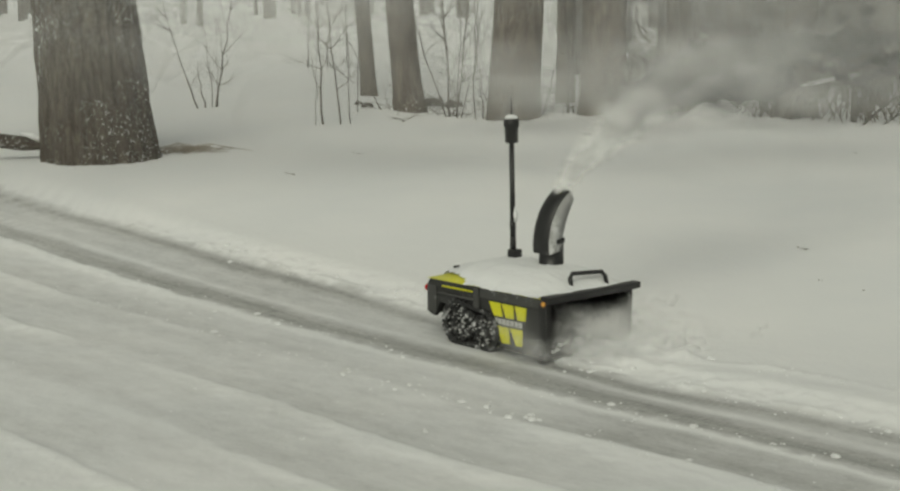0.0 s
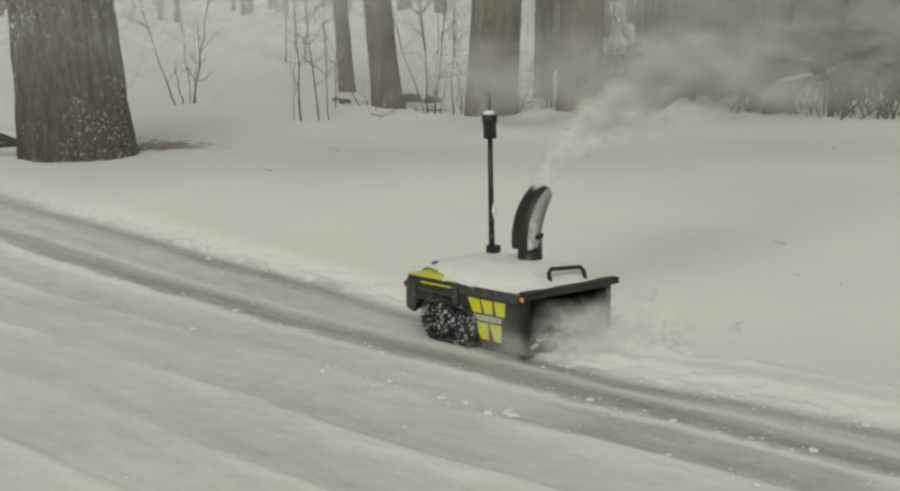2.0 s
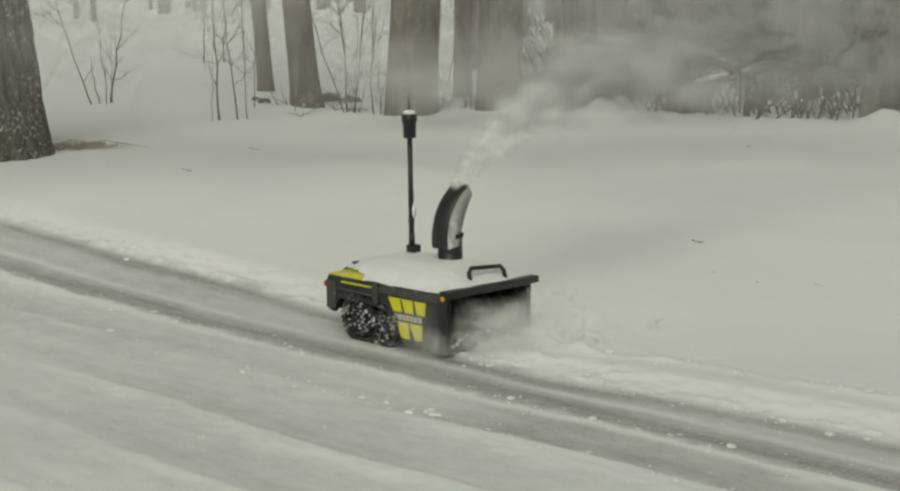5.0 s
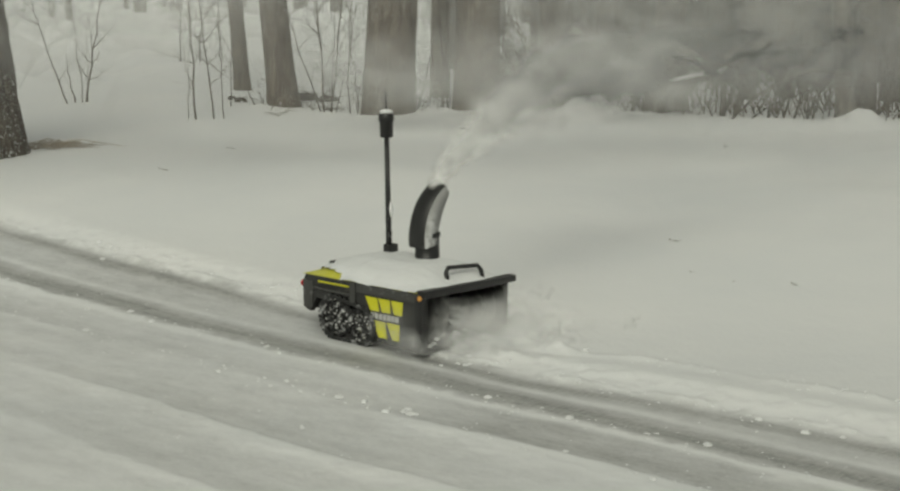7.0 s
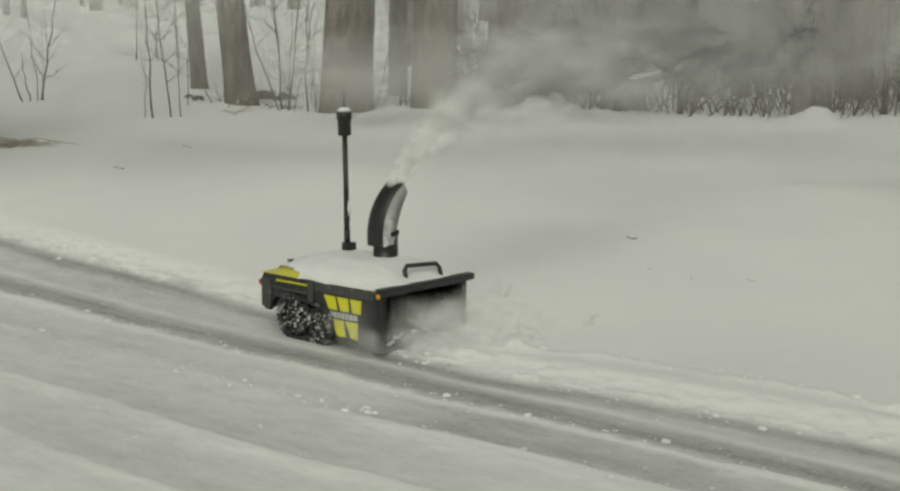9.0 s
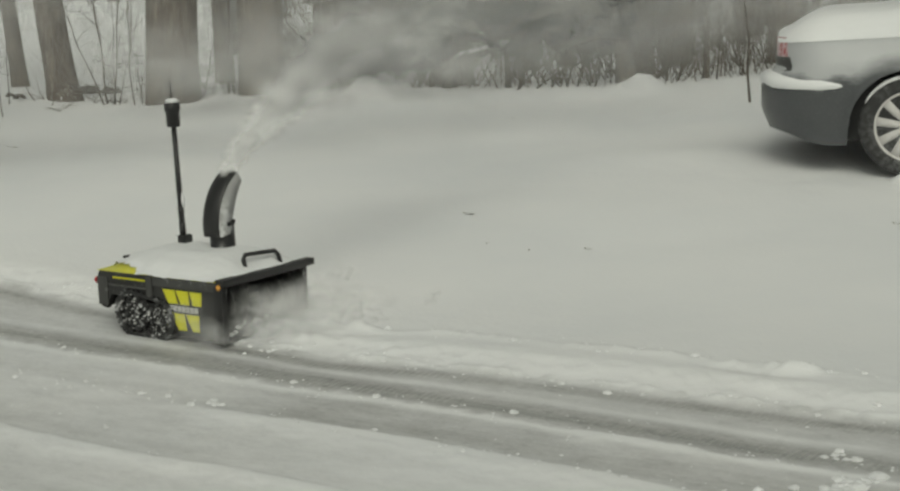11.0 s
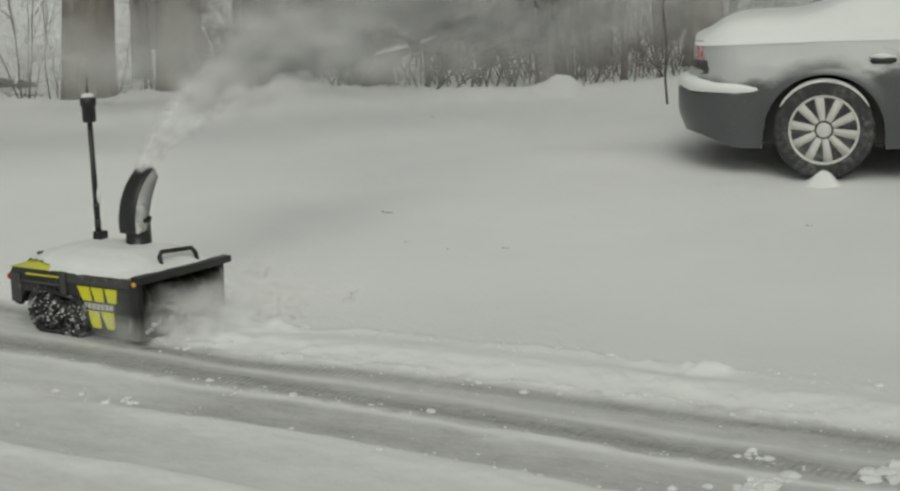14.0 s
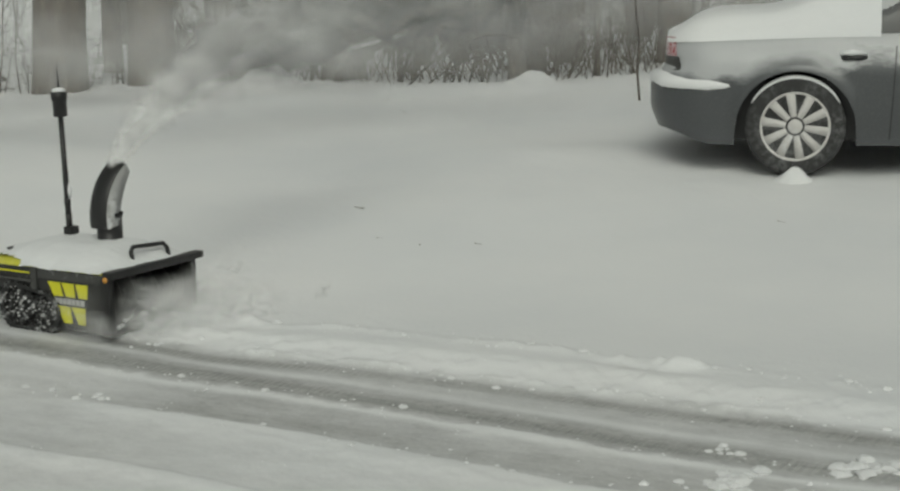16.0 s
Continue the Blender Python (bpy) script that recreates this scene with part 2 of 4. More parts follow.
def joined(pieces):
    verts, faces = [], []
    for v, f in pieces:
        n = len(verts)
        verts.extend(v)
        faces.extend(tuple(i + n for i in q) for q in f)
    return verts, faces


def lathe(profile, sides, axis=2):
    """Vertices and faces of a turned shape; profile rows are (radius, height)."""
    verts, faces = [], []
    for r, h in profile:
        for s in range(sides):
            t = 2 * math.pi * s / sides
            c, d = r * math.cos(t), r * math.sin(t)
            verts.append({2: (c, d, h), 1: (c, h, d), 0: (h, c, d)}[axis])
    for k in range(len(profile) - 1):
        for s in range(sides):
            q = (s + 1) % sides
            faces.append((k * sides + s, k * sides + q, (k + 1) * sides + q, (k + 1) * sides + s))
    faces.append(tuple(range(sides))[::-1])
    faces.append(tuple((len(profile) - 1) * sides + s for s in range(sides)))
    return verts, faces


def moved(vf, m):
    return [m @ Vector(v) for v in vf[0]], vf[1]


rng = random.Random(7)

# ---- the ground: one snow sheet with a driveway cleared in passes ----
UX, UY, NX, NY = 0.677, -0.736, 0.736, 0.677      # along and across the passes
ROBOT_S = 0.677 * 0.48 - 0.736 * 7.48             # how far the machine has come


def rise(x, y):
    q = y + 0.45 * x
    return 0.35 * smooth(7.6, 12.6, q) + 0.14 * smooth(12, 18, q) + 0.59 * smooth(18, 60, q) + 0.9 * smooth(50, 300, q)


MOUNDS = [(2.70, 16.1, 0.44, 0.17), (2.72, 16.05, 0.20, 0.13), (3.35, 16.3, 0.6, 0.07), (5.23, 14.85, 0.28, 0.18), (5.1, 15.1, 0.5, 0.03), (4.1, 15.7, 0.4, 0.06),
          (-3.05, 13.4, 0.9, 0.02), (0.66, 16.3, 0.7, 0.04), (1.64, 16.5, 0.7, 0.05), (-0.4, 17.4, 0.5, 0.05),
          (5.4, 9.6, 1.4, -0.04), (6.1, 14.6, 0.5, 0.05), (4.65, 15.6, 0.4, 0.05)]


def band_edge(s):
    """Where the bare band ends on the field side, along the drive; behind the machine it is a little wider."""
    return np.interp(s, [-7.0, -5.9, -5.3, -4.5, -4.0, -3.0, -2.0], [5.74, 5.66, 5.46, 5.46, 5.52, 5.60, 5.62])


def far_crest(s):
    """The lumpy ridge thrown up beyond the bare band."""
    return np.interp(s, [-6.4, -5.4, -4.6, -4.0, -3.0, -2.0], [5.80, 5.74, 5.86, 5.97, 6.06, 6.08])


def ground_fields(x, y):
    """Height, how far cleared (with the ridge groove's painted shade), and tread marks at world places."""
    s, w = UX * x + UY * y, NX * x + NY * y
    wob = 0.035 * vnoise(s * 0.9, w * 0.1, 3) + 0.02 * vnoise(s * 3.1, w * 0.5, 4)
    v = w + wob
    near = smooth(-22, -12, s) * (1 - smooth(3, 7, s)) * smooth(-1, 1.5, v)
    passed = 1 - smooth(-0.15, 0.25, s - ROBOT_S)             # behind the machine
    edge, crest_w = band_edge(s), far_crest(s)
    lump = np.clip(0.5 * fbm(s * 5.5, v * 7.5, 11, 3) + 0.75 * fbm(s * 13, v * 17, 14, 3), -1, 1.4)
    # deep fresh snow beyond the last pass
    deep = smooth(edge, edge + 0.30, v + 0.03 * lump)
    depth = 0.050 * deep * (1 - smooth(6.6, 9.5, v))
    ahead = 1 - passed
    knob = np.clip(0.35 + lump, 0, 1.6)
    bits = np.clip(0.25 + 1.1 * vnoise(s * 2.3, v * 0.6, 61), 0.0, 1.3)      # the ridges come and go
    chop = np.clip(0.35 + 1.5 * vnoise(s * 8.5 + 2 * vnoise(s, v, 65), v * 5, 63) + 0.8 * vnoise(s * 19, v * 15, 64), 0, 1.8)
    depth += ahead * 0.032 * np.minimum((0.35 * knob + chop) * (0.3 + bits), 1.25) * np.exp(-((v - crest_w - 0.02 * vnoise(s * 4, v, 62)) / 0.040) ** 2)
    depth -= ahead * 0.016 * bits * np.exp(-((v - crest_w + 0.09 + 0.03 * vnoise(s * 2, v, 66)) / 0.04) ** 2)
    depth += ahead * 0.016 * knob * np.exp(-((v - (crest_w + edge) / 2) / 0.040) ** 2) * (0.4 + 0.6 * bits)
    depth += 0.020 * np.minimum(0.4 * knob + chop, 1.3) * np.exp(-((v - edge - 0.04) / 0.035) ** 2)
    # the band last cleared: dark wheel lanes with a paler line between them
    lane = 0.62 + 0.42 * np.exp(-((v - edge + 0.09) / 0.065) ** 2) + 0.40 * np.exp(-((v - 5.13) / 0.095) ** 2) - 0.26 * np.exp(-((v - 5.29) / 0.035) ** 2)
    lane *= 0.86 + 0.16 * vnoise(s * 0.8, v * 2.0, 8)
    cleared = lane * (1 - smooth(edge - 0.02, edge + 0.09, v + 0.03 * lump)) * smooth(4.95, 5.06, v + 0.03 * lump)
    # broken grey along the ridge's groove: its shade put into the colour
    cleared = np.maximum(cleared, ahead * 0.45 * bits * np.exp(-((v - crest_w + 0.09) / 0.045) ** 2) * (0.5 + 0.8 * lump))
    # older passes on the near side: frosted grey, each with a thin crisp windrow on its edge
    older = (1 - smooth(4.90, 5.0, v)) * (0.25 + 0.16 * fbm(s * 0.45, v * 1.1, 9, 3) + 0.34 * smooth(-4.7, -4.0, s) * smooth(4.52, 4.64, v))
    for e, hgt in ((5.00, 0.020), (4.57, 0.013), (3.97, 0.017), (3.42, 0.007), (2.88, 0.018), (2.25, 0.01), (1.6, 0.016)):
        wind = v - e + 0.02 * lump
        crest = np.where(wind < 0, np.exp(-(wind / (0.085 + 0.05 * vnoise(s * 0.7, e * 5, 6))) ** 2), np.exp(-(wind / 0.022) ** 2))
        crest = crest * np.clip(0.55 + 0.75 * vnoise(s * 0.75, e * 7, 5) + 0.25 * vnoise(s * 3.1, e * 3, 7), 0.04, 1.15)
        if e == 5.00:          # cut away over one stretch
            crest = crest * (1 - 0.92 * smooth(-4.5, -4.1, s) * (1 - smooth(-3.1, -2.8, s)) - 0.3 * smooth(-2.9, -2.7, s))
        elif e == 4.57:        # there the next windrow stands free
            crest = np.maximum(crest, 0.95 * np.where(wind < 0, np.exp(-(wind / 0.15) ** 2), np.exp(-(wind / 0.03) ** 2)) * smooth(-4.6, -4.3, s))
            crest = crest * (1 - 0.8 * smooth(-6.9, -6.6, s) * (1 - smooth(-4.7, -4.5, s)))
        depth += hgt * (1.0 + 0.45 * lump) * crest
        older *= 1 - 0.85 * np.clip(crest, 0, 1)
        older += 0.10 * np.exp(-((wind - 0.10) / 0.07) ** 2) * (v < 4.9)
    cleared = np.maximum(cleared, older)
    cleared *= near
    z = rise(x, y) + depth * near
    field = smooth(6.0, 8.0, v)
    z += field * (0.030 * fbm(x * 0.55, y * 0.55, 20, 3) + 0.05 * vnoise(x * 0.22, y * 0.22, 27))
    # low swell added across the field; its slope imitates the plume's soft shade band
    z += 0.028 * np.exp(-((y + 0.10 * x - 10.7) / 0.6) ** 2) * field
    for mx, my, r, h in MOUNDS:
        d2 = ((x - mx) ** 2 + (y - my) ** 2) / r ** 2
        z += h * np.exp(-d2 * 1.6) * (1 + 0.25 * vnoise(x * 6, y * 6, 31))
    z += 0.03 * smooth(15.2, 16.3, y + 0.3 * x) * (fbm(x * 1.6, y * 1.6, 40, 3)) * (1 - smooth(40, 60, y))
    tread = cleared * (np.exp(-((v - 5.12) / 0.05) ** 2) + np.exp(-((v - edge + 0.10) / 0.04) ** 2)) * smooth(0.1, 0.6, vnoise(s * 0.9, v, 50) + 0.55)
    return z, np.clip(cleared, 0, 1), tread


def height(x, y):
    return float(ground_fields(np.array([x]), np.array([y]))[0][0])


def grid_lines(lo, hi, fine, reach_lo, reach_hi):
    mid = list(np.arange(lo, hi, fine))
    out, step, p = [], fine, hi
    while p < reach_hi:
        out.append(p)
        step *= 1.12
        p += step
    out.append(reach_hi)
    back, step, p = [], fine, lo - fine
    while p > reach_lo:
        back.append(p)
        step *= 1.14
        p -= step
    back.append(reach_lo)
    return np.array(back[::-1] + mid + out)


def build_ground():
    xs = grid_lines(-3.6, 4.2, 0.018, -900, 900)
    ys = grid_lines(4.3, 10.6, 0.018, -300, 1800)
    X, Y = np.meshgrid(xs, ys)
    z, cleared, tread = ground_fields(X.ravel(), Y.ravel())
    n, m = len(xs), len(ys)
    me = bpy.data.meshes.new("ground")
    idx = np.arange(n * m).reshape(m, n)
    quads = np.stack([idx[:-1, :-1], idx[:-1, 1:], idx[1:, 1:], idx[1:, :-1]], -1).reshape(-1, 4)
    me.vertices.add(n * m)
    me.vertices.foreach_set("co", np.stack([X.ravel(), Y.ravel(), z], -1).astype(np.float32).ravel())
    me.loops.add(quads.size)
    me.loops.foreach_set("vertex_index", quads.astype(np.int32).ravel())
    me.polygons.add(len(quads))
    me.polygons.foreach_set("loop_start", np.arange(0, quads.size, 4, dtype=np.int32))
    for name, values in (("cleared", cleared), ("tread", tread)):
        me.attributes.new(name, "FLOAT", "POINT").data.foreach_set("value", values.astype(np.float32))
    me.update()
    me.validate()
    me.shade_smooth()
    me.materials.append(GROUND)
    tagged(new("ground", me), "white snow field with a driveway cleared in grey streaked passes", "snowy ground", kind="structure")


build_ground()


# ---- trees ----
def trunk_mesh(name, r, h, flare, mat, lean=(0, 0), sides=40, rings=60, ridges=0.03, seed=0):
    """A tapered trunk with root flare and ridged bark."""
    verts, faces = [], []
    for k in range(rings + 1):
        f = (k / rings) ** 1.8
        z = -0.25 + f * (h + 0.25)
        rad = r * (1 - 0.55 * max(z, 0) / h) * (1 + flare * math.exp(-max(z, -0.1) / (r * 1.1)))
        cx = lean[0] * z + r * 0.5 * noise.noise((seed, z * 0.25, 1.7)) * min(1, max(0, z) / 2)
        cy = lean[1] * z + r * 0.5 * noise.noise((seed, 4.1, z * 0.25)) * min(1, max(0, z) / 2)
        for s in range(sides):
            t = 2 * math.pi * s / sides
            c, d = math.cos(t), math.sin(t)
            lob = 0.06 * noise.noise((c * 1.3 + seed, d * 1.3, z * 0.5)) + flare * 0.35 * math.exp(-max(z, 0) / (r * 0.7)) * noise.noise((c * 2.6, d * 2.6 + seed, 0.3))
            rid = ridges * noise.noise((c * 9 + seed, d * 9, z * 1.6)) + ridges * 0.6 * noise.noise((c * 17, d * 17 + seed, z * 3.5))
            q = rad * (1 + lob + rid)
            verts.append((cx + q * c, cy + q * d, z))
    for k in range(rings):
        for s in range(sides):
            q = (s + 1) % sides
            faces.append((k * sides + s, k * sides + q, (k + 1) * sides + q, (k + 1) * sides + s))
    faces.append(tuple(rings * sides + s for s in range(sides)))
    return mesh_of(name, verts, faces, mat), (lean[0] * h, lean[1] * h)


def branch(out, start, direction, length, radius, depth, rg, droop=0.0, sides=5):
    """Adds a crooked branch and its side branches to out, a list of tubes."""
    n = 6 if depth else 4
    p, d = Vector(start), Vector(direction).normalized()
    path, radii = [p.copy()], [radius]
    for k in range(n):
        d = (d + Vector((rg.gauss(0, 0.14), rg.gauss(0, 0.14), rg.gauss(0.02, 0.12) - droop))).normalized()
        p = p + d * (length / n)
        path.append(p.copy())
        radii.append(radius * (1 - 0.8 * (k + 1) / n))
        if depth and k >= 1:
            for _ in range(rg.choice((1, 1, 2))):
                e = (d + Vector((rg.gauss(0, 0.7), rg.gauss(0, 0.7), rg.gauss(0.1, 0.5)))).normalized()
                branch(out, p, e, length * rg.uniform(0.3, 0.55), radii[-1] * 0.62, depth - 1, rg, droop, max(3, sides - 1))
    out.append(tube(path, radii, sides, cap=False))


def tree(x, y, r, h, label, mat=None, lean=(0, 0), flare=0.35, limbs=9, seed=1, sides=28, rings=44, ridges=0.03, low=0.5, dead=0):
    rg = random.Random(seed)
    mat = mat or BARK
    root = thing("tree", label, "tree", "trees at the wood's edge", Matrix.Translation((x, y, height(x, y) - 0.02)))
    me, top = trunk_mesh("trunk", r, h, flare, mat, lean, sides, rings, ridges, seed)
    put("trunk", me, root)
    out = []
    for k in range(limbs):
        z = h * rg.uniform(low, 0.98)
        a = rg.uniform(0, 6.28)
        rr = r * (1 - 0.55 * z / h)
        branch(out, (lean[0] * z, lean[1] * z, z), (math.cos(a), math.sin(a), rg.uniform(0.35, 0.9)), h * rg.uniform(0.16, 0.3), rr * 0.5, 2, rg)
    if out:
        put("crown", mesh_of("crown", *joined(out), mat), root, "bare winter branches")
    return root


tree(-3.04, 13.62, 0.462, 13, "thick old oak trunk with deep dark ridged bark and clinging snow", OAK, (-0.10, 0.0), 0.15, 10, 3, 150, 190, 0.075)
tree(0.67, 16.66, 0.272, 13, "stout brown trunk at the wood's edge, bark flecked with snow", BARK, (0.01, 0), 0.10, 8, 4, 48, 80)
tree(1.64, 16.75, 0.250, 13, "stout straight brown trunk standing beside a similar one", BARK, (0.012, 0), 0.12, 8, 5, 48, 80)
tree(-0.45, 17.5, 0.165, 12, "leaning brown trunk with brush at its foot", BARK, (-0.10, 0.02), 0.20, 7, 6, 36, 60)
tree(-1.07, 20.8, 0.105, 11, "slim grey trunk standing further back on the slope", BARK2, (-0.07, 0), 0.25, 6, 7)
tree(1.41, 19.2, 0.118, 11, "slim pale trunk between two stout ones", BARK2, (0.0, 0), 0.12, 6, 8)
tree(3.80, 17.2, 0.19, 12, "brown trunk behind a snow-capped stump", BARK2, (0.02, 0), 0.15, 7, 9)
for k, (x, y, r, lx) in enumerate(((2.48, 17.6, 0.065, 0.0), (2.66, 17.9, 0.05, -0.01), (5.82, 21.4, 0.19, 0.0), (5.32, 19.4, 0.10, -0.01), (5.87, 19.6, 0.11, -0.07), (5.34, 15.75, 0.095, -0.05),
                                    (5.94, 16.85, 0.11, 0.01), (7.12, 19.0, 0.19, 0.0), (8.14, 17.95, 0.21, 0.0), (7.43, 19.7, 0.20, 0.02), (7.01, 21.7, 0.14, 0.0), (6.61, 22.2, 0.16, 0.01), (6.47, 24.6, 0.17, -0.02),
                                    (6.32, 15.95, 0.035, 0.02), (9.3, 18.6, 0.17, 0.01), (3.1, 21.0, 0.13, 0.02), (4.6, 20.2, 0.12, -0.03))):
    tree(x, y, r, rng.uniform(9, 12), "bare grey-brown trunk in the hazy wood", rng.choice((BARK, BARK2)), (lx, 0), 0.18, 6, 20 + k, 18, 30)


# ---- shrubs and saplings ----
def sapling(x, y, stems, label, group="bare saplings in the snow", mat=None, seed=1, name="sapling"):
    """stems: rows of foot offset x, lean x, lean y, height, radius, number of twigs."""
    rg = random.Random(seed)
    root = thing(name, label, name, group, Matrix.Translation((x, y, height(x, y) - 0.02)))
    for ox, lx, ly, h, r, twigs in stems:
        out = []
        n = 9
        path = [(ox + lx * h * k / n + rg.gauss(0, 0.010), ly * h * k / n + rg.gauss(0, 0.010), -0.05 + h * k / n) for k in range(n + 1)]
        r *= 0.72
        out.append(tube(path, [r * (1 - 0.75 * k / n) for k in range(n + 1)], 6))
        for _ in range(int(twigs * 1.6)):
            k = rg.randint(2, n - 1)
            a = rg.uniform(0, 6.28)
            branch(out, path[k], (math.cos(a) + lx, math.sin(a) * 0.6, rg.uniform(0.3, 1.1)), h * rg.uniform(0.12, 0.3), r * 0.42, 1, rg, 0, 4)
        put("stem", mesh_of("stem", *joined(out), mat or TWIG), root)
    return root


sapling(-3.02, 19.1, [(-0.05, -0.30, 0, 1.5, 0.016, 3), (0.05, -0.16, 0, 0.65, 0.016, 0), (0.16, 0.16, 0, 1.6, 0.020, 5), (0.14, -0.10, 0.1, 1.2, 0.010, 3), (0.18, 0.02, 0, 1.1, 0.007, 2)], "thin bare shrub with a few upright stems in the snow", seed=2, name="shrub")
sapling(-1.2, 16.3, [(-0.12, -0.05, 0, 1.9, 0.017, 9), (0.08, -0.12, 0, 1.9, 0.014, 9), (0.16, -0.02, 0, 1.6, 0.009, 6), (-0.2, 0.02, 0, 1.2, 0.006, 4)], "clump of slim bare saplings with fine twigs", seed=3)
sapling(0.0, 16.8, [(0.0, -0.06, 0, 2.0, 0.016, 6), (0.07, 0.10, 0, 2.0, 0.014, 6), (-0.03, -0.32, 0, 1.6, 0.012, 5), (0.25, 0.02, 0, 1.8, 0.012, 5), (0.36, -0.08, 0, 1.5, 0.01, 4), (0.10, 0.28, 0.1, 1.2, 0.008, 3)], "bare multi-stemmed shrub between the trunks", seed=4, name="shrub")
sapling(-2.35, 28.3, [(-0.2, 0.01, 0, 2.3, 0.02, 10), (0.15, 0.03, 0, 2.2, 0.018, 9), (0.5, -0.02, 0, 1.9, 0.014, 6)], "distant thin bare saplings on the white slope", seed=5)
sapling(5.64, 13.2, [(0.0, -0.02, 0, 2.8, 0.016, 6)], "single slender dark sapling on the bank beside the car", seed=6)
sapling(1.25, 16.9, [(0.02, 0.05, 0, 2.0, 0.026, 2), (0.10, -0.12, 0, 1.7, 0.018, 3), (-0.28, 0.3, 0.1, 1.0, 0.012, 3)], "crooked vine-like stems between two stout trunks", seed=7, name="shrub")
sapling(3.95, 16.9, [(-0.1, -0.10, 0, 1.9, 0.02, 5), (0.05, -0.18, 0, 1.8, 0.018, 5), (0.35, 0.55, 0.1, 1.9, 0.018, 4), (0.2, 0.1, 0, 1.5, 0.01, 6), (0.5, -0.3, 0, 1.4, 0.01, 5)], "tangled bare shrub beside a broken stump", seed=8, name="shrub")
sapling(5.2, 15.7, [(-0.25, -0.12, 0, 1.8, 0.015, 6), (0.1, 0.03, 0, 1.8, 0.014, 5), (0.7, -0.1, 0.1, 1.5, 0.01, 6)], "bare stems at the wood's edge behind a snow heap", seed=9)
sapling(6.5, 15.4, [(0.0, 0.06, 0, 1.6, 0.012, 8), (0.3, -0.2, 0, 1.4, 0.01, 8), (-0.3, 0.1, 0, 1.5, 0.01, 7), (-0.5, -0.1, 0, 1.1, 0.008, 6)], "frosted bare bush beside the slender sapling", seed=10, name="shrub")


for k, (x, y, n) in enumerate(((2.25, 16.9, 4), (2.95, 17.0, 5), (3.25, 16.8, 4), (4.45, 16.2, 5), (4.85, 15.9, 5), (5.75, 15.5, 4), (0.35, 17.1, 3), (-0.75, 17.6, 3))):
    rg2 = random.Random(60 + k)
    sapling(x, y, [(rg2.uniform(-0.35, 0.35), rg2.gauss(0, 0.16), 0, rg2.uniform(1.2, 2.1), rg2.uniform(0.004, 0.009), rg2.randint(4, 8)) for _ in range(n)],
            "loose clump of thin brown stems at the wood's edge", "shrubs along the wood", seed=80 + k, name="shrub")


def stump(x, y):
    root = thing("tree_stump", "broken brown tree stump with a snow cap and side shoots", "stump", "", Matrix.Translation((x, y, height(x, y) - 0.02)))
    me, _ = trunk_mesh("trunk", 0.15, 0.72, 0.2, OAK, (0.0, 0), 26, 20, 0.05, 17)
    put("trunk", me, root)
    shoots = []
    rg = random.Random(31)
    for a, l, r in ((0.5, 0.5, 0.05), (2.6, 0.35, 0.045), (0.2, 0.25, 0.03), (3.6, 0.7, 0.015), (5.0, 0.6, 0.012), (1.0, 0.9, 0.014)):
        branch(shoots, (0, 0, 0.5), (math.cos(a), math.sin(a) * 0.3, 0.7), l, r, 1, rg)
    put("branch", mesh_of("branch", *joined(shoots), TWIG), root)
    v, f = lathe([(0.01, 0.70), (0.13, 0.70), (0.145, 0.735), (0.11, 0.765), (0.02, 0.78)], 18)
    put("snow_cap", mesh_of("snow_cap", v, f, SNOW), root, "small white cap of snow")


stump(3.58, 16.72)


def log_and_arch():
    log = thing("fallen_log", "broken leaning log with snow along its top", "log", "", Matrix.Translation((0, 0, 0)))
    rg = random.Random(12)
    path = [(3.62 + 0.62 * k / 8, 16.25 + 0.02 * rg.random(), 0.83 + 0.12 * k / 8 + 0.012 * rg.random()) for k in range(9)]
    path = [(3.50, 16.3, 0.50)] + path
    put("log", mesh_of("log", *tube(path, [0.05] + [0.042 + 0.008 * rg.random() for _ in range(9)], 10), OAK), log)
    put("snow_cap", mesh_of("snow_cap", *tube([(p[0], p[1], p[2] + 0.035) for p in path[1:]], [0.02] + [0.036] * 7 + [0.02], 8), SNOW), log, "line of snow on the log")
    prop = tube([(4.20, 16.3, 0.93), (4.22, 16.35, 0.45)], [0.03, 0.035], 8)
    put("branch", mesh_of("branch", *prop, TWIG), log)
    arch = thing("bent_branch", "dark bare branch arching down into the snow", "branch", "")
    a = []
    for dx, dy, top, r in ((0, 0, 0.50, 0.022), (0.25, 0.15, 0.34, 0.012)):
        pts = []
        for k in range(13):
            f = k / 12
            pts.append((4.12 + dx + 1.12 * f, 15.62 + dy - 0.3 * f, 0.52 + top * math.sin(min(1, f * 1.15) * 1.9) + 0.015 * math.sin(9 * f)))
        a.append(tube(pts, [r * (0.6 + 0.5 * k / 12) for k in range(13)], 7))
    for fx in (0.45, 0.55, 0.72):
        a.append(tube([(4.12 + 1.12 * fx, 15.5, 0.98), (4.12 + 1.12 * fx + 0.06, 15.5, 0.75), (4.12 + 1.12 * fx - 0.03, 15.45, 0.5)], [0.012, 0.011, 0.013], 6))
    put("bough", mesh_of("bough", *joined(a), TWIG), arch)


log_and_arch()


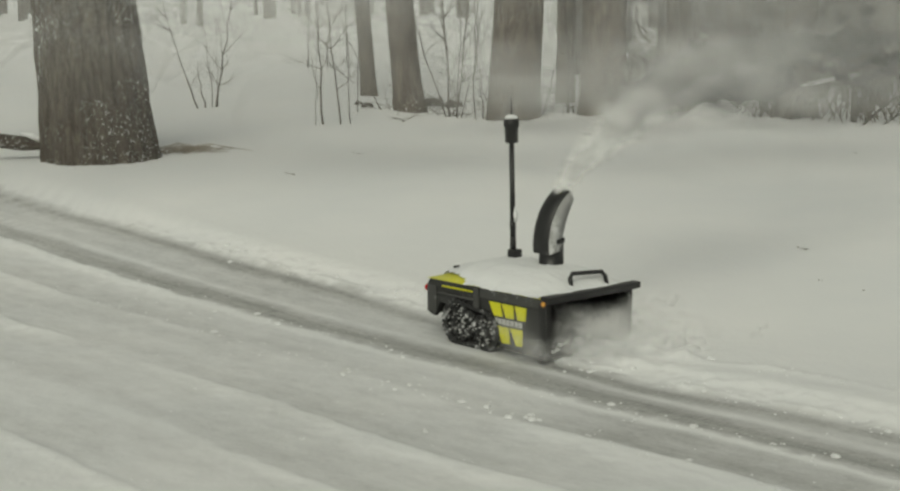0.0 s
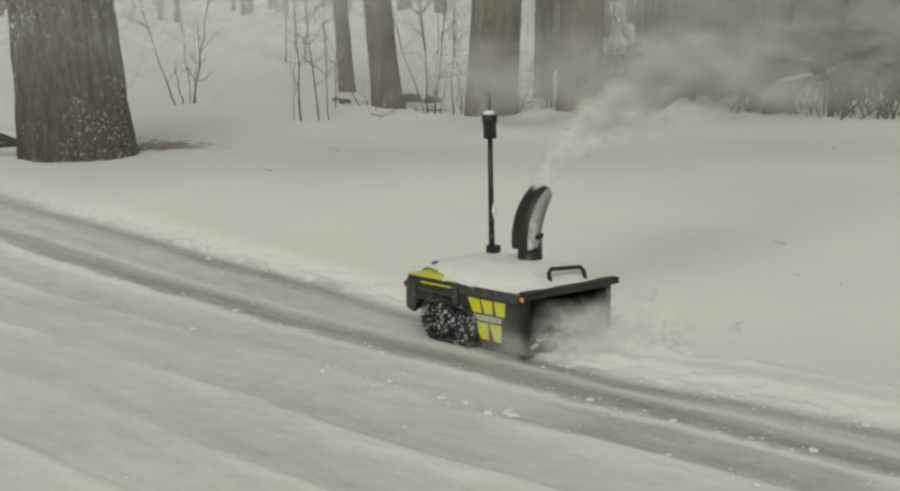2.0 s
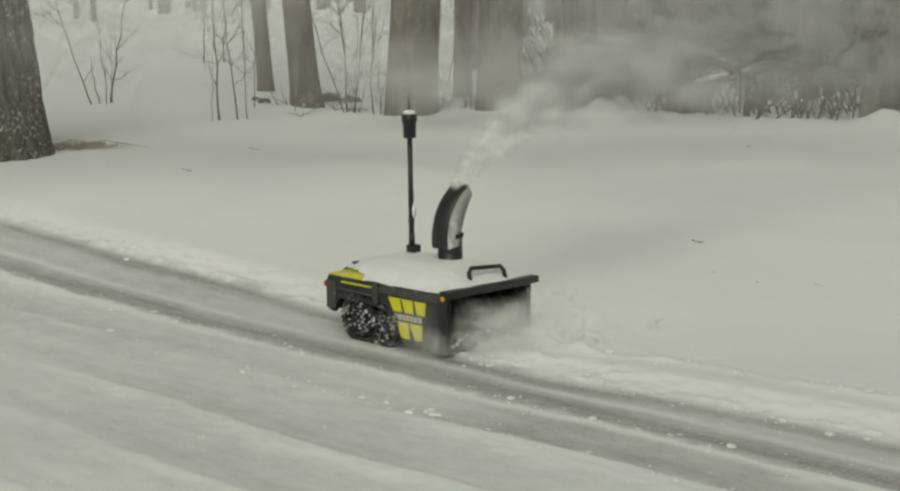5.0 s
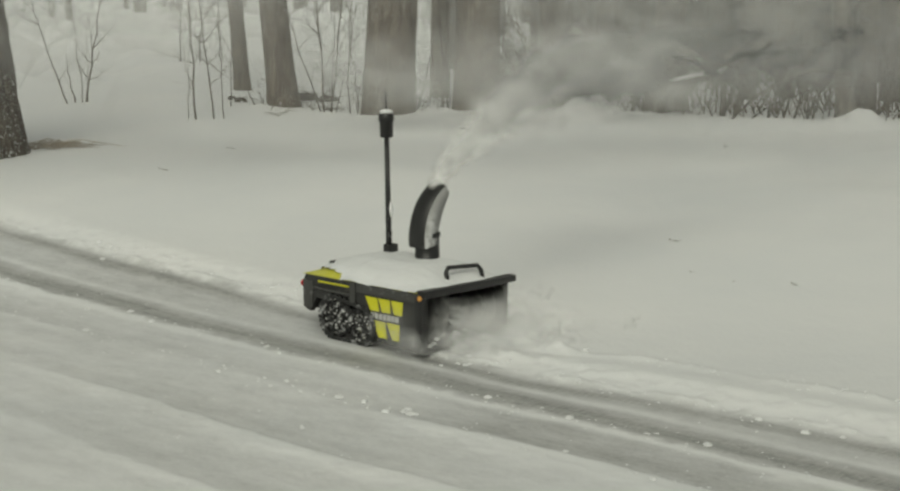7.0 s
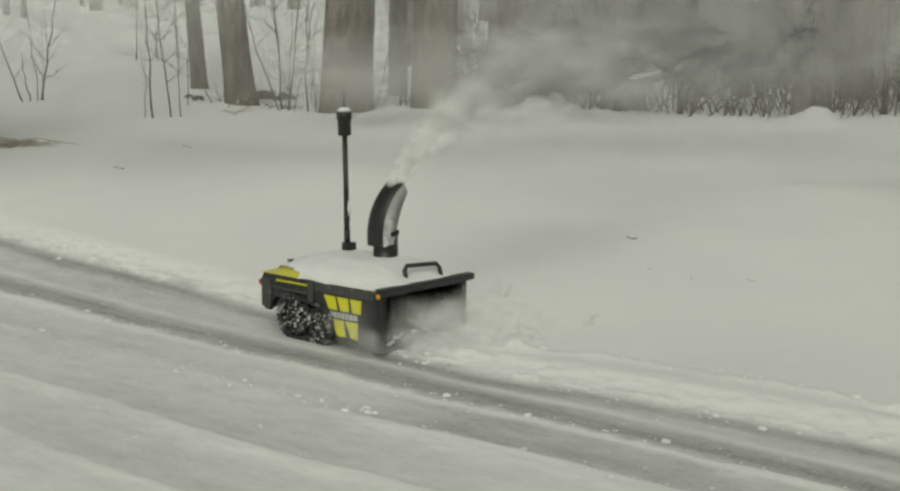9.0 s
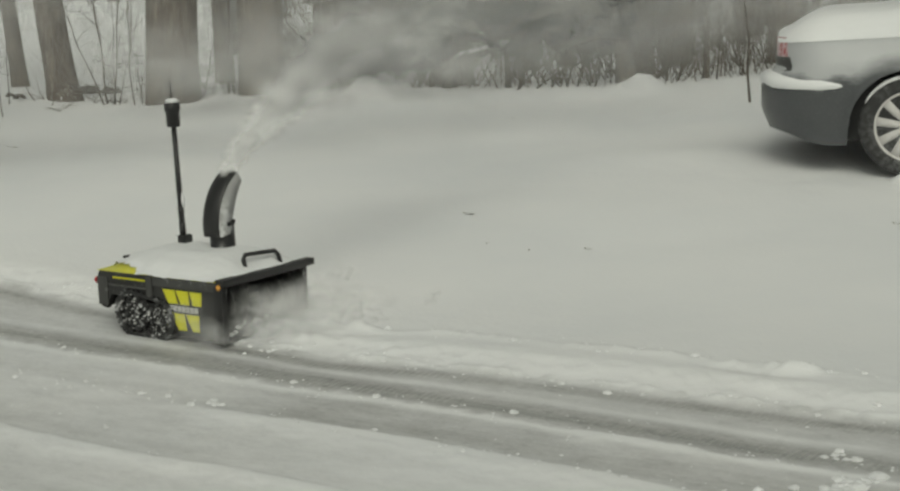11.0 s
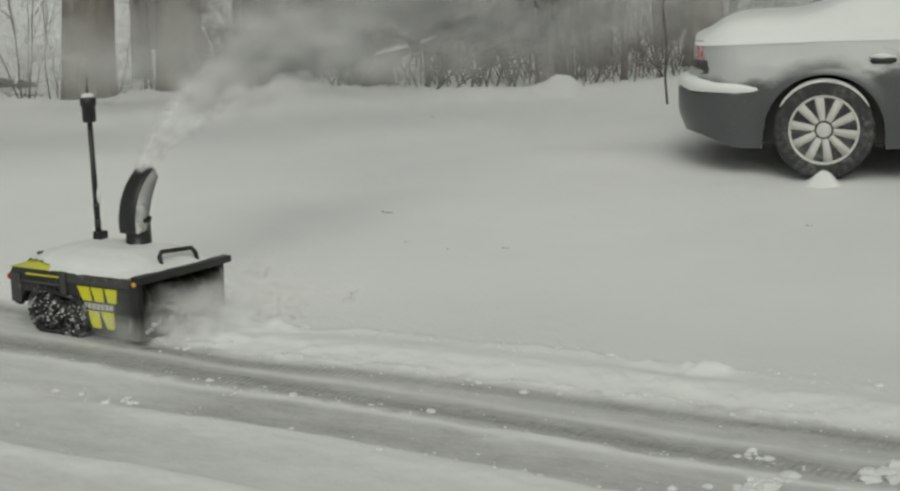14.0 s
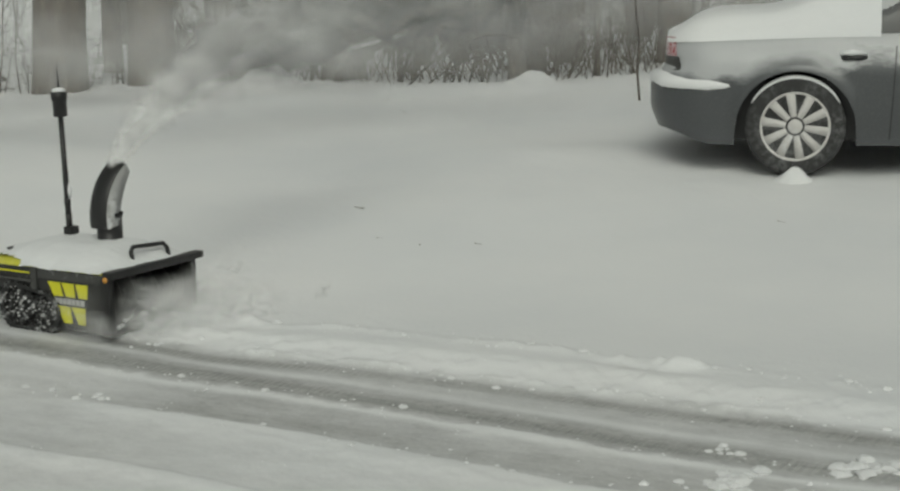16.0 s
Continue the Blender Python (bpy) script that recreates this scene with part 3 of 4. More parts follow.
# ---- the wood behind: uncounted trunks, brush and drifting snow ----
def far_wood():
    rg = random.Random(5)
    out = []
    for _ in range(190):
        y = rg.uniform(20, 62)
        az = rg.uniform(4.5, 44)
        x = y * math.tan(radians(az))
        if y < 24 and az < 9:
            continue
        r = rg.choice((0.05, 0.07, 0.1, 0.14, 0.18, 0.22))
        h = rg.uniform(8, 13)
        l = rg.gauss(0, 0.03)
        z = float(rise(x, y))
        out.append(tube([(x, y, z - 0.2), (x + l * 2, y, z + 2), (x + l * h, y, z + h)], [r * 1.1, r, r * 0.4], 9))
    for _ in range(34):
        y = rg.uniform(50, 95)
        x = y * math.tan(radians(rg.uniform(-24, 6)))
        r = rg.choice((0.10, 0.14, 0.2, 0.25))
        h = rg.uniform(9, 14)
        z = float(rise(x, y))
        out.append(tube([(x, y, z - 0.2), (x, y, z + 2), (x, y, z + h)], [r * 1.1, r, r * 0.4], 8))
    tagged(put("far_wood", mesh_of("far_wood", *joined(out), BARK2)), "grey hazy wood of bare winter trunks", "woods", kind="stuff")


def undergrowth():
    rg = random.Random(6)
    out = []
    for k in range(430):
        f = rg.random()
        y = 16.2 + 4.5 * f * f + rg.uniform(0, 1.0)
        az = rg.uniform(7.5, 33)
        x = y * math.tan(radians(az))
        if y + 0.3 * x < 16.9:
            y = 16.9 - 0.3 * x + rg.uniform(0, 0.8)
        z = height(x, y) - 0.03
        h = rg.uniform(0.4, 1.7)
        a = rg.uniform(0, 6.28)
        branch(out, (x, y, z), (math.cos(a) * 0.5, math.sin(a) * 0.4, 1.0), h, rg.uniform(0.003, 0.008), 1 if rg.random() < 0.7 else 2, rg, 0.09, 4)
    for k in range(170):
        x = rg.uniform(1.9, 6.4)
        y = 16.9 - 0.22 * x + rg.uniform(0.3, 2.2)
        a = rg.uniform(0, 6.28)
        branch(out, (x, y, height(x, y) - 0.03), (math.cos(a) * 0.45, math.sin(a) * 0.3, 1.0), rg.uniform(1.1, 2.3), rg.uniform(0.005, 0.011), 2 if rg.random() < 0.5 else 1, rg, 0.05, 4)
    for k in range(420):
        y = rg.uniform(18.0, 25.0)
        x = y * math.tan(radians(rg.uniform(6.5, 34)))
        a = rg.uniform(0, 6.28)
        branch(out, (x, y, float(rise(x, y)) - 0.03), (math.cos(a) * 0.7, math.sin(a) * 0.4, 0.9), rg.uniform(0.6, 1.6), rg.uniform(0.005, 0.010), 1, rg, 0.07, 3)
    for k in range(150):
        x = rg.uniform(-0.7, 3.2)
        y = 16.9 + rg.uniform(-0.2, 1.6)
        a = rg.uniform(0, 6.28)
        branch(out, (x, y, height(x, y) - 0.02), (math.cos(a), math.sin(a) * 0.6, 0.7), rg.uniform(0.15, 0.5), rg.uniform(0.003, 0.007), 1, rg, 0.12, 3)
    for k in range(230):
        x = rg.uniform(5.6, 9.8)
        y = rg.uniform(15.6, 18.6)
        a = rg.uniform(0, 6.28)
        branch(out, (x, y, height(x, y) - 0.02), (math.cos(a) * 0.7, math.sin(a) * 0.4, 0.9), rg.uniform(0.4, 1.1), rg.uniform(0.0025, 0.005), 1, rg, 0.08, 3)
    tagged(put("undergrowth", mesh_of("undergrowth", *joined(out), BRUSH)), "tangle of thin brown winter brush", "undergrowth", kind="stuff")


def puffs(name, centres, radii, strength, label, category, seed=3):
    """Wisps of powder snow: small soft-edged sheets, thickest in the middle."""
    n, sides = len(centres), 12
    r = np.random.RandomState(seed)
    nrm = r.normal(size=(n, 3)) * 0.38 + np.array([-0.22, -0.58, 0.80])      # sheets tilted towards the sun so that the powder renders bright
    nrm /= np.linalg.norm(nrm, axis=1, keepdims=True)
    a = np.cross(nrm, np.array([0.13, 0.2, 1.0]))
    a /= np.linalg.norm(a, axis=1, keepdims=True)
    b = np.cross(nrm, a)
    per = 1 + 3 * sides
    v = np.zeros((n, per, 3))
    f = np.zeros((n, per))
    v[:, 0], f[:, 0] = centres, 1.0
    for k, (q, w) in enumerate(((0.33, 0.74), (0.66, 0.25), (1.0, 0.0))):
        for s in range(sides):
            t = 2 * math.pi * s / sides
            rag = 1 + 0.25 * r.normal(size=n) * (0.5 if k else 0.2)
            p = (a * math.cos(t) * 1.25 + b * math.sin(t) * 0.8) * (radii * q * rag)[:, None]
            v[:, 1 + k * sides + s] = centres + p + nrm * (radii * 0.12 * r.normal(size=n))[:, None]
            f[:, 1 + k * sides + s] = w
    faces = [(0, 1 + s, 1 + (s + 1) % sides) for s in range(sides)]
    for k in range(2):
        for s in range(sides):
            i, j = 1 + k * sides + s, 1 + k * sides + (s + 1) % sides
            faces += [(i, i + sides, j + sides), (i, j + sides, j)]
    F = (np.array(faces)[None] + (np.arange(n) * per)[:, None, None]).reshape(-1, 3)
    me = bpy.data.meshes.new(name)
    me.vertices.add(n * per)
    me.vertices.foreach_set("co", v.astype(np.float32).ravel())
    me.loops.add(F.size)
    me.loops.foreach_set("vertex_index", F.astype(np.int32).ravel())
    me.polygons.add(len(F))
    me.polygons.foreach_set("loop_start", np.arange(0, F.size, 3, dtype=np.int32))
    me.attributes.new("powder", "FLOAT", "POINT").data.foreach_set("value", (f * strength[:, None]).astype(np.float32).ravel())
    me.update()
    me.validate()
    me.shade_smooth()
    me.materials.append(POWDER)
    return tagged(new(name, me), label, category, kind="stuff")


def blowing_snow():
    r = np.random.RandomState(1)

    def bank(n, az0, az1, y0, y1, low, high, r0, r1, a0, a1):
        """n wisps between two bearings and two distances, from low to high over the snow."""
        y = y0 + (y1 - y0) * r.rand(n)
        x = y * np.tan(np.radians(az0 + (az1 - az0) * r.rand(n)))
        rad = r0 + (r1 - r0) * r.rand(n)
        z = rise(x, y) + np.maximum(low + (high - low) * r.rand(n), 0.75 * rad)
        return np.stack([x, y, z], -1), rad, a0 + (a1 - a0) * r.rand(n)
    # translucent sheets in layers stand in for the haze before the trees
    layers = [bank(430, 4, 40, 19.0, 38, 0.2, 3.2, 0.9, 2.2, 0.05, 0.12),        # deep in the wood
              bank(120, -20, 5, 20.0, 36, 0.2, 3.0, 0.9, 1.8, 0.05, 0.11),       # on the slope beside it
              bank(110, -21, 32, 11.2, 12.8, 0.8, 2.6, 0.9, 1.3, 0.03, 0.07),    # falling-snow veil over the field, added to lift the dark tones
              bank(120, -1, 16, 14.6, 15.6, 0.10, 0.9, 0.30, 0.65, 0.03, 0.08),  # cloud drifting along the wood's edge
              bank(60, 16, 31, 14.6, 16.4, 0.3, 1.4, 0.5, 0.9, 0.04, 0.08)]
    puffs("blowing_snow", *[np.concatenate(q) for q in zip(*layers)], "fine white snow blowing through the wood", "blowing snow")


far_wood()
undergrowth()
blowing_snow()


# ---- the snow-clearing machine, driving along the cleared band ----
def grid_mesh(name, fn, nu, nv, mat, keep=None, flat=False):
    """A sheet fn(u, v) over the unit square; keep(u, v) may leave cells out."""
    verts = [fn(i / nu, j / nv) for j in range(nv + 1) for i in range(nu + 1)]
    faces = []
    for j in range(nv):
        for i in range(nu):
            if keep is None or keep((i + 0.5) / nu, (j + 0.5) / nv):
                a = j * (nu + 1) + i
                faces.append((a, a + 1, a + nu + 2, a + nu + 1))
    return mesh_of(name, verts, faces, mat, flat)


def robot():
    H = Matrix(((0.67, 0.742, 0, 0.470), (-0.742, 0.67, 0, 7.42), (0, 0, 1, 0.004), (0, 0, 0, 1)))
    root = thing("snow_blower_robot", "black and lime tracked snow-clearing robot, its top covered in snow", "robot", "", H)
    wide = 0.62
    panel = [(0.0, 0.315), (-0.86, 0.315), (-0.885, 0.27), (-0.86, 0.13), (-0.82, 0.12), (-0.78, 0.205), (-0.37, 0.205), (-0.33, 0.045), (-0.28, 0.025), (-0.03, 0.022), (0.0, 0.06)]
    for y0, y1 in ((0.0, 0.028), (wide - 0.028, wide)):
        part("side_panel", prism(panel, 1, y0, y1), CHARCOAL, root, "charcoal side panel dusted with snow", bevel=0.006)
    part("chassis", box_bm(-0.84, -0.30, 0.11, wide - 0.11, 0.09, 0.31), BLACK, root, bevel=0.01)
    part("rear_panel", box_bm(-0.885, -0.855, 0.03, wide - 0.03, 0.12, 0.31), GUNMETAL, root, bevel=0.008)
    part("rear_corner_trim", box_bm(-0.872, -0.80, -0.006, 0.0, 0.14, 0.285), GUNMETAL, root, bevel=0.002)
    part("side_rib", box_bm(-0.515, -0.475, -0.012, 0.002, 0.21, 0.318), GUNMETAL, root, bevel=0.003)
    part("upper_rail", box_bm(-0.47, -0.02, -0.008, 0.0, 0.268, 0.312), GUNMETAL, root, bevel=0.002)

    def top(u, v):
        x, y = -0.885 + 0.885 * u, wide * v
        ed = min(1, 4.2 * min(u, 1 - u) + 0.0) ** 0.7 * min(1, 3.4 * min(v, 1 - v)) ** 0.7
        return x, y, 0.315 + 0.066 * ed + 0.012 * ed * math.sin(3.1 * u)
    put("top_cover", grid_mesh("top_cover", top, 40, 30, LIME), root, "lime yellow moulded cover")

    def crust(u, v):
        x, y, z = top(u, v)
        e = min(u, 1 - u, v, 1 - v)
        return x, y - 0.010 * (v < 0.02), z + 0.004 + 0.018 * min(1, e * 9) + 0.009 * noise.noise((x * 9, y * 9, 2)) + 0.004 * noise.noise((x * 30, y * 30, 5))

    def covered(u, v):
        n = 0.16 * noise.noise((u * 7, v * 7, 1.0))
        if 0.75 * u + 1.25 * v < 0.27 + 1.0 * n or (1 - u) * 2.0 + 0.8 * v < 0.16 + 0.5 * n:
            return False
        return min(u, 1 - u, v, 1 - v) > 0.35 * max(0, n - 0.075)
    put("snow_cover", grid_mesh("snow_cover", crust, 64, 48, SNOW, covered), root, "white crust of fallen snow on the cover")
    part("rear_vent", box_bm(-0.81, -0.77, 0.12, 0.32, 0.345, 0.374), BLACK, root, "black slot at the rear of the cover", bevel=0.006)
    # auger housing, open to the front
    arc = [(0.0, 0.305), (-0.20, 0.305), (-0.29, 0.26), (-0.32, 0.17), (-0.29, 0.08), (-0.20, 0.03), (-0.04, 0.022)]
    inner = [(-0.04, 0.034), (-0.195, 0.045), (-0.275, 0.09), (-0.305, 0.17), (-0.275, 0.25), (-0.195, 0.292), (0.0, 0.292)]
    part("auger_housing", prism(arc + inner, 1, 0.028, wide - 0.028), BLACK, root)
    part("front_bar", box_bm(-0.035, 0.02, -0.012, wide + 0.02, 0.300, 0.334), BLACK, root, "black bar across the front", bevel=0.006)
    part("scraper_edge", box_bm(-0.07, -0.02, 0.02, wide - 0.02, 0.008, 0.026), GUNMETAL, root, bevel=0.003)
    part("bar_cap", box_bm(-0.03, 0.026, wide + 0.015, wide + 0.032, 0.303, 0.336), GUNMETAL, root, bevel=0.005)
    blades = []
    for turn in (1, -1):
        mid = wide / 2
        for k in range(2):
            verts, faces = [], []
            for i in range(37):
                f = i / 36
                y = mid + turn * (0.03 + 0.24 * f)
                a = turn * 2 * math.pi * 1.25 * f + k * math.pi
                for r in (0.045, 0.115):
                    verts.append((-0.13 + r * math.cos(a), y, 0.155 + r * math.sin(a)))
                    verts.append((-0.13 + r * math.cos(a), y + 0.006, 0.155 + r * math.sin(a)))
            for i in range(36):
                b = 4 * i
                faces += [(b, b + 2, b + 6, b + 4), (b + 1, b + 5, b + 7, b + 3), (b + 2, b + 3, b + 7, b + 6)]
            blades.append((verts, faces))
    shaft = lathe([(0.022, 0.03), (0.022, wide - 0.03)], 12, 1)
    auger = put("auger", mesh_of("auger", *joined(blades + [moved(shaft, Matrix.Translation((-0.13, 0, 0.155)))]), GUNMETAL), root, "spiral auger caked with snow")
    clods = []
    rg = random.Random(4)
    for _ in range(110):
        clods.append(clod((rg.uniform(-0.24, -0.02), rg.uniform(0.05, 0.57), 0.05 + 0.10 * rg.random() ** 2), rg.uniform(0.004, 0.014), rg))
    put("packed_snow", mesh_of("packed_snow", *joined(clods), SNOW), auger, "lumps of snow packed in the auger")["kind"] = "stuff"
    # handle on the front bar
    a, b = Vector((-0.06, 0.235, 0.335)), Vector((-0.035, 0.465, 0.325))
    up = Vector((-0.02, 0, 0.075))
    loop = [a, a + up * 0.7, a + up + (b - a) * 0.08, (a + b) / 2 + up, b + up + (a - b) * 0.08, b + up * 0.7, b]
    put("handle", mesh_of("handle", *tube(loop, [0.0115] * 7, 10), BLACK), root, "black tubular carrying handle")
    # crawler tracks
    for y0, y1, near in ((-0.012, 0.10, True), (wide - 0.10, wide + 0.012, False)):
        wheels = ((-0.625, 0.118, 0.098), (-0.435, 0.100, 0.080))
        ring = []
        for a in range(95, 276, 12):
            ring.append((wheels[0][0] + 0.118 * math.cos(radians(a)), 0.118 + 0.118 * math.sin(radians(a))))
        for a in range(-85, 92, 12):
            ring.append((wheels[1][0] + 0.1 * math.cos(radians(a)), 0.1 + 0.1 * math.sin(radians(a))))
        hole = [(-0.53 + (x + 0.53) * 0.87, 0.106 + (z - 0.106) * 0.84) for x, z in ring]
        bm = bmesh.new()
        rows = [[bm.verts.new((x, y, z)) for x, z in pts] for pts, y in ((ring, y0), (ring, y1), (hole, y1), (hole, y0))]
        n = len(ring)
        for q in range(4):
            for i in range(n):
                bm.faces.new((rows[q][i], rows[q][(i + 1) % n], rows[(q + 1) % 4][(i + 1) % n], rows[(q + 1) % 4][i]))
        track = part("crawler_track", bm, RUBBER, root, "black rubber track clogged with snow")
        lugs = []
        for i in range(0, n):
            p, q = ring[i], ring[(i + 1) % n]
            steps = max(1, int(math.dist(p, q) / 0.032))
            for k in range(steps):
                f = (k + 0.5) / steps
                x, z = p[0] + (q[0] - p[0]) * f, p[1] + (q[1] - p[1]) * f
                t = math.atan2(q[1] - p[1], q[0] - p[0])
                c, d = math.cos(t) * 0.008, math.sin(t) * 0.008
                nx, nz = d * 1.1, -c * 1.1
                vs = [(x + sx * c + so * nx, y, z + sx * d + so * nz) for y in (y0, y1) for sx in (-1, 1) for so in (0, 1)]
                lugs.append((vs, [(0, 1, 3, 2), (4, 6, 7, 5), (1, 5, 7, 3), (0, 4, 5, 1), (2, 3, 7, 6)]))
        put("lug", mesh_of("lug", *joined(lugs), RUBBER, True), track)
        part("inner_frame", box_bm(-0.64, -0.42, y0 + 0.035, y1 - 0.02, 0.05, 0.17), BLACK, track, bevel=0.01)
        for wx, wz, r in wheels:
            face = y0 if near else y1
            out = -1 if near else 1
            pieces = [moved(lathe([(r * 0.62, 0.0), (r, 0.0), (r, 0.05), (r * 0.62, 0.05)], 28, 1), Matrix.Translation((wx, y0 + 0.016 if near else y1 - 0.066, wz)))]
            for k in range(9):
                t = 2 * math.pi * k / 9
                spoke = (tube([(wx + r * 0.15 * math.cos(t), face - out * 0.014, wz + r * 0.15 * math.sin(t)), (wx + r * 0.72 * math.cos(t), face - out * 0.010, wz + r * 0.72 * math.sin(t))], [0.012, 0.010], 6))
                put("spoke", mesh_of("spoke", *spoke, RUBBER), track)
                knob = (tube([(wx + r * 0.92 * math.cos(t + 0.3), face - out * 0.02, wz + r * 0.92 * math.sin(t + 0.3)), (wx + r * 0.92 * math.cos(t + 0.3), face + out * 0.002, wz + r * 0.92 * math.sin(t + 0.3))], [0.013, 0.011], 6))
                put("knob", mesh_of("knob", *knob, RUBBER), track)
            wheel = put("road_wheel", mesh_of("road_wheel", *joined(pieces), RUBBER), track)
            if near:
                sn = []
                rg = random.Random(int(wx * 100))
                for _ in range(44):
                    t, q = rg.uniform(0, 6.28), r * math.sqrt(rg.random()) * 0.98
                    sn.append(clod((wx + q * math.cos(t), face + 0.001, wz + q * math.sin(t)), rg.uniform(0.002, 0.0075), rg, 0.8))
                part_snow = mesh_of("wheel_snow", *joined(sn), FROSTED)
                put("packed_snow", part_snow, track, "snow packed between the wheel spokes")["kind"] = "stuff"
    # yellow stripes and printing on the side
    def quad(pts, mat, name, y=-0.0045, label=""):
        bm = prism(pts, 1, y, y + 0.004)
        return part(name, bm, mat, root, label, flat=True)
    for k in range(3):
        x0 = -0.405 + 0.092 * k
        quad([(x0, 0.258), (x0 + 0.080, 0.258), (x0 + 0.098 - 0.012 * k, 0.190), (x0 + 0.036 - 0.008 * k, 0.190)], DECAL, "yellow_stripe", -0.0045)
    for k in range(2):
        x0 = -0.352 + 0.098 * k
        quad([(x0, 0.142), (x0 + 0.088, 0.142), (x0 + 0.098 - 0.012 * k, 0.060), (x0 + 0.044, 0.060)], DECAL, "yellow_stripe")
    for k in range(7):
        x0 = -0.365 + 0.029 * k
        quad([(x0, 0.152), (x0, 0.180), (x0 + 0.021, 0.180), (x0 + 0.021, 0.152)], PALE, "print_bar")
    quad([(-0.76, 0.284), (-0.76, 0.292), (-0.53, 0.292), (-0.53, 0.284)], DECAL, "yellow_line")
    put("grab_rail", mesh_of("grab_rail", *tube([(-0.78, -0.012, 0.255), (-0.70, -0.016, 0.252), (-0.55, -0.016, 0.252), (-0.51, -0.012, 0.25)], [0.008] * 4, 8), GUNMETAL), root)
    quad([(-0.020, 0.12), (-0.030, 0.27), (-0.020, 0.27), (-0.012, 0.12)], PALE, "print_bar", -0.0045)
    bm = prism([(0.0, 0.02), (0.0, 0.30), (-0.05, 0.30), (-0.06, 0.02)], 1, -0.010, 0.03)
    part("end_plate", bm, BLACK, root, bevel=0.004)
    put("tail_light", mesh_of("tail_light", *moved(lathe([(0.006, -0.004), (0.017, -0.004), (0.019, 0.004), (0.010, 0.012), (0.002, 0.014)], 14, 0), Matrix.Translation((-0.885, 0.012, 0.262)) @ Matrix.Rotation(2.6, 4, "Z")), REDLENS), root, "red tail light")
    put("reflector", mesh_of("reflector", *moved(lathe([(0.012, 0.0), (0.014, -0.006), (0.009, -0.011), (0.002, -0.012)], 14, 1), Matrix.Translation((-0.012, -0.012, 0.298))), AMBER), root, "amber corner reflector")
    # chute that throws the snow
    cx, cy = -0.35, 0.385
    put("chute_base", mesh_of("chute_base", *moved(lathe([(0.08, 0.36), (0.08, 0.40), (0.064, 0.41), (0.062, 0.52), (0.068, 0.525), (0.068, 0.545)], 24), Matrix.Translation((cx, cy, 0))), BLACK), root)
    verts, faces, sverts, sfaces = [], [], [], []
    R, n = 0.30, 16
    spine = []
    for k in range(n + 1):
        a = radians(-9 + 69 * k / n)
        spine.append((cy - 0.072 + R * (1 - math.cos(a)), 0.520 + R * math.sin(a), a))
    for y, z, a in spine:
        ny, nz = math.cos(a), -math.sin(a)
        for x, t in ((-0.058, 0.0), (-0.050, 0.012), (0.050, 0.012), (0.058, 0.0), (0.048, -0.012), (-0.048, -0.012)):
            verts.append((cx + x, y + ny * t, z + nz * t))
    for k in range(n):
        for q in range(6):
            faces.append((6 * k + q, 6 * k + (q + 1) % 6, 6 * k + 6 + (q + 1) % 6, 6 * k + 6 + q))
    faces += [tuple(range(6)), tuple(6 * n + q for q in range(6))]
    put("chute_back", mesh_of("chute_back", verts, faces, BLACK), root, "curved black chute deflector")
    for x0, x1 in ((0.054, 0.062), (-0.062, -0.054)):
        v2, f2 = [], []
        for k, (y, z, a) in enumerate(spine):
            ny, nz = math.cos(a), -math.sin(a)
            wd = 0.088 * math.sin(math.pi * (0.10 + 0.62 * (1 - k / n))) ** 0.6
            for x, t in ((x0, -0.004), (x1, -0.004), (x1, wd), (x0, wd)):
                v2.append((cx + x, y + ny * t, z + nz * t))
        for k in range(n):
            for q in range(4):
                f2.append((4 * k + q, 4 * k + (q + 1) % 4, 4 * k + 4 + (q + 1) % 4, 4 * k + 4 + q))
        f2 += [(0, 1, 2, 3), tuple(4 * n + q for q in range(4))]
        put("chute_cheek", mesh_of("chute_cheek", v2, f2, FROSTED), root, "chute side plate coated in white frost")
    put("hinge_bolt", mesh_of("hinge_bolt", *moved(lathe([(0.009, 0.0), (0.009, 0.012)], 10, 0), Matrix.Translation((cx + 0.066, cy + 0.01, 0.545))), BLACK), root)
    # mast with the positioning unit
    mx, my = -0.62, 0.386
    lean = Matrix.Translation((mx, my, 0)) @ Matrix.Rotation(radians(-1.6), 4, "Y")
    mast = put("mast", mesh_of("mast", *joined([moved(lathe(p, 14), lean) for p in ([(0.0145, 0.44), (0.0145, 0.74), (0.015, 0.745), (0.0135, 0.75), (0.0135, 1.03)], [(0.016, 0.56), (0.016, 0.60)], [(0.016, 0.44), (0.016, 0.52)])]), BLACK), root, "slim black mast")
    foot = box_bm(mx - 0.026, mx + 0.026, my - 0.03, my + 0.03, 0.395, 0.455)
    part("mast_foot", foot, BLACK, root, bevel=0.008)
    put("receiver", mesh_of("receiver", *moved(lathe([(0.030, 1.015), (0.035, 1.02), (0.035, 1.095), (0.041, 1.10), (0.041, 1.135), (0.036, 1.14)], 20), lean), BLACK), mast, "black cylindrical receiver")
    put("receiver_cap", mesh_of("receiver_cap", *moved(lathe([(0.034, 1.140), (0.034, 1.150), (0.026, 1.158), (0.01, 1.162)], 20), lean), SNOW), mast, "cap dusted white with snow")
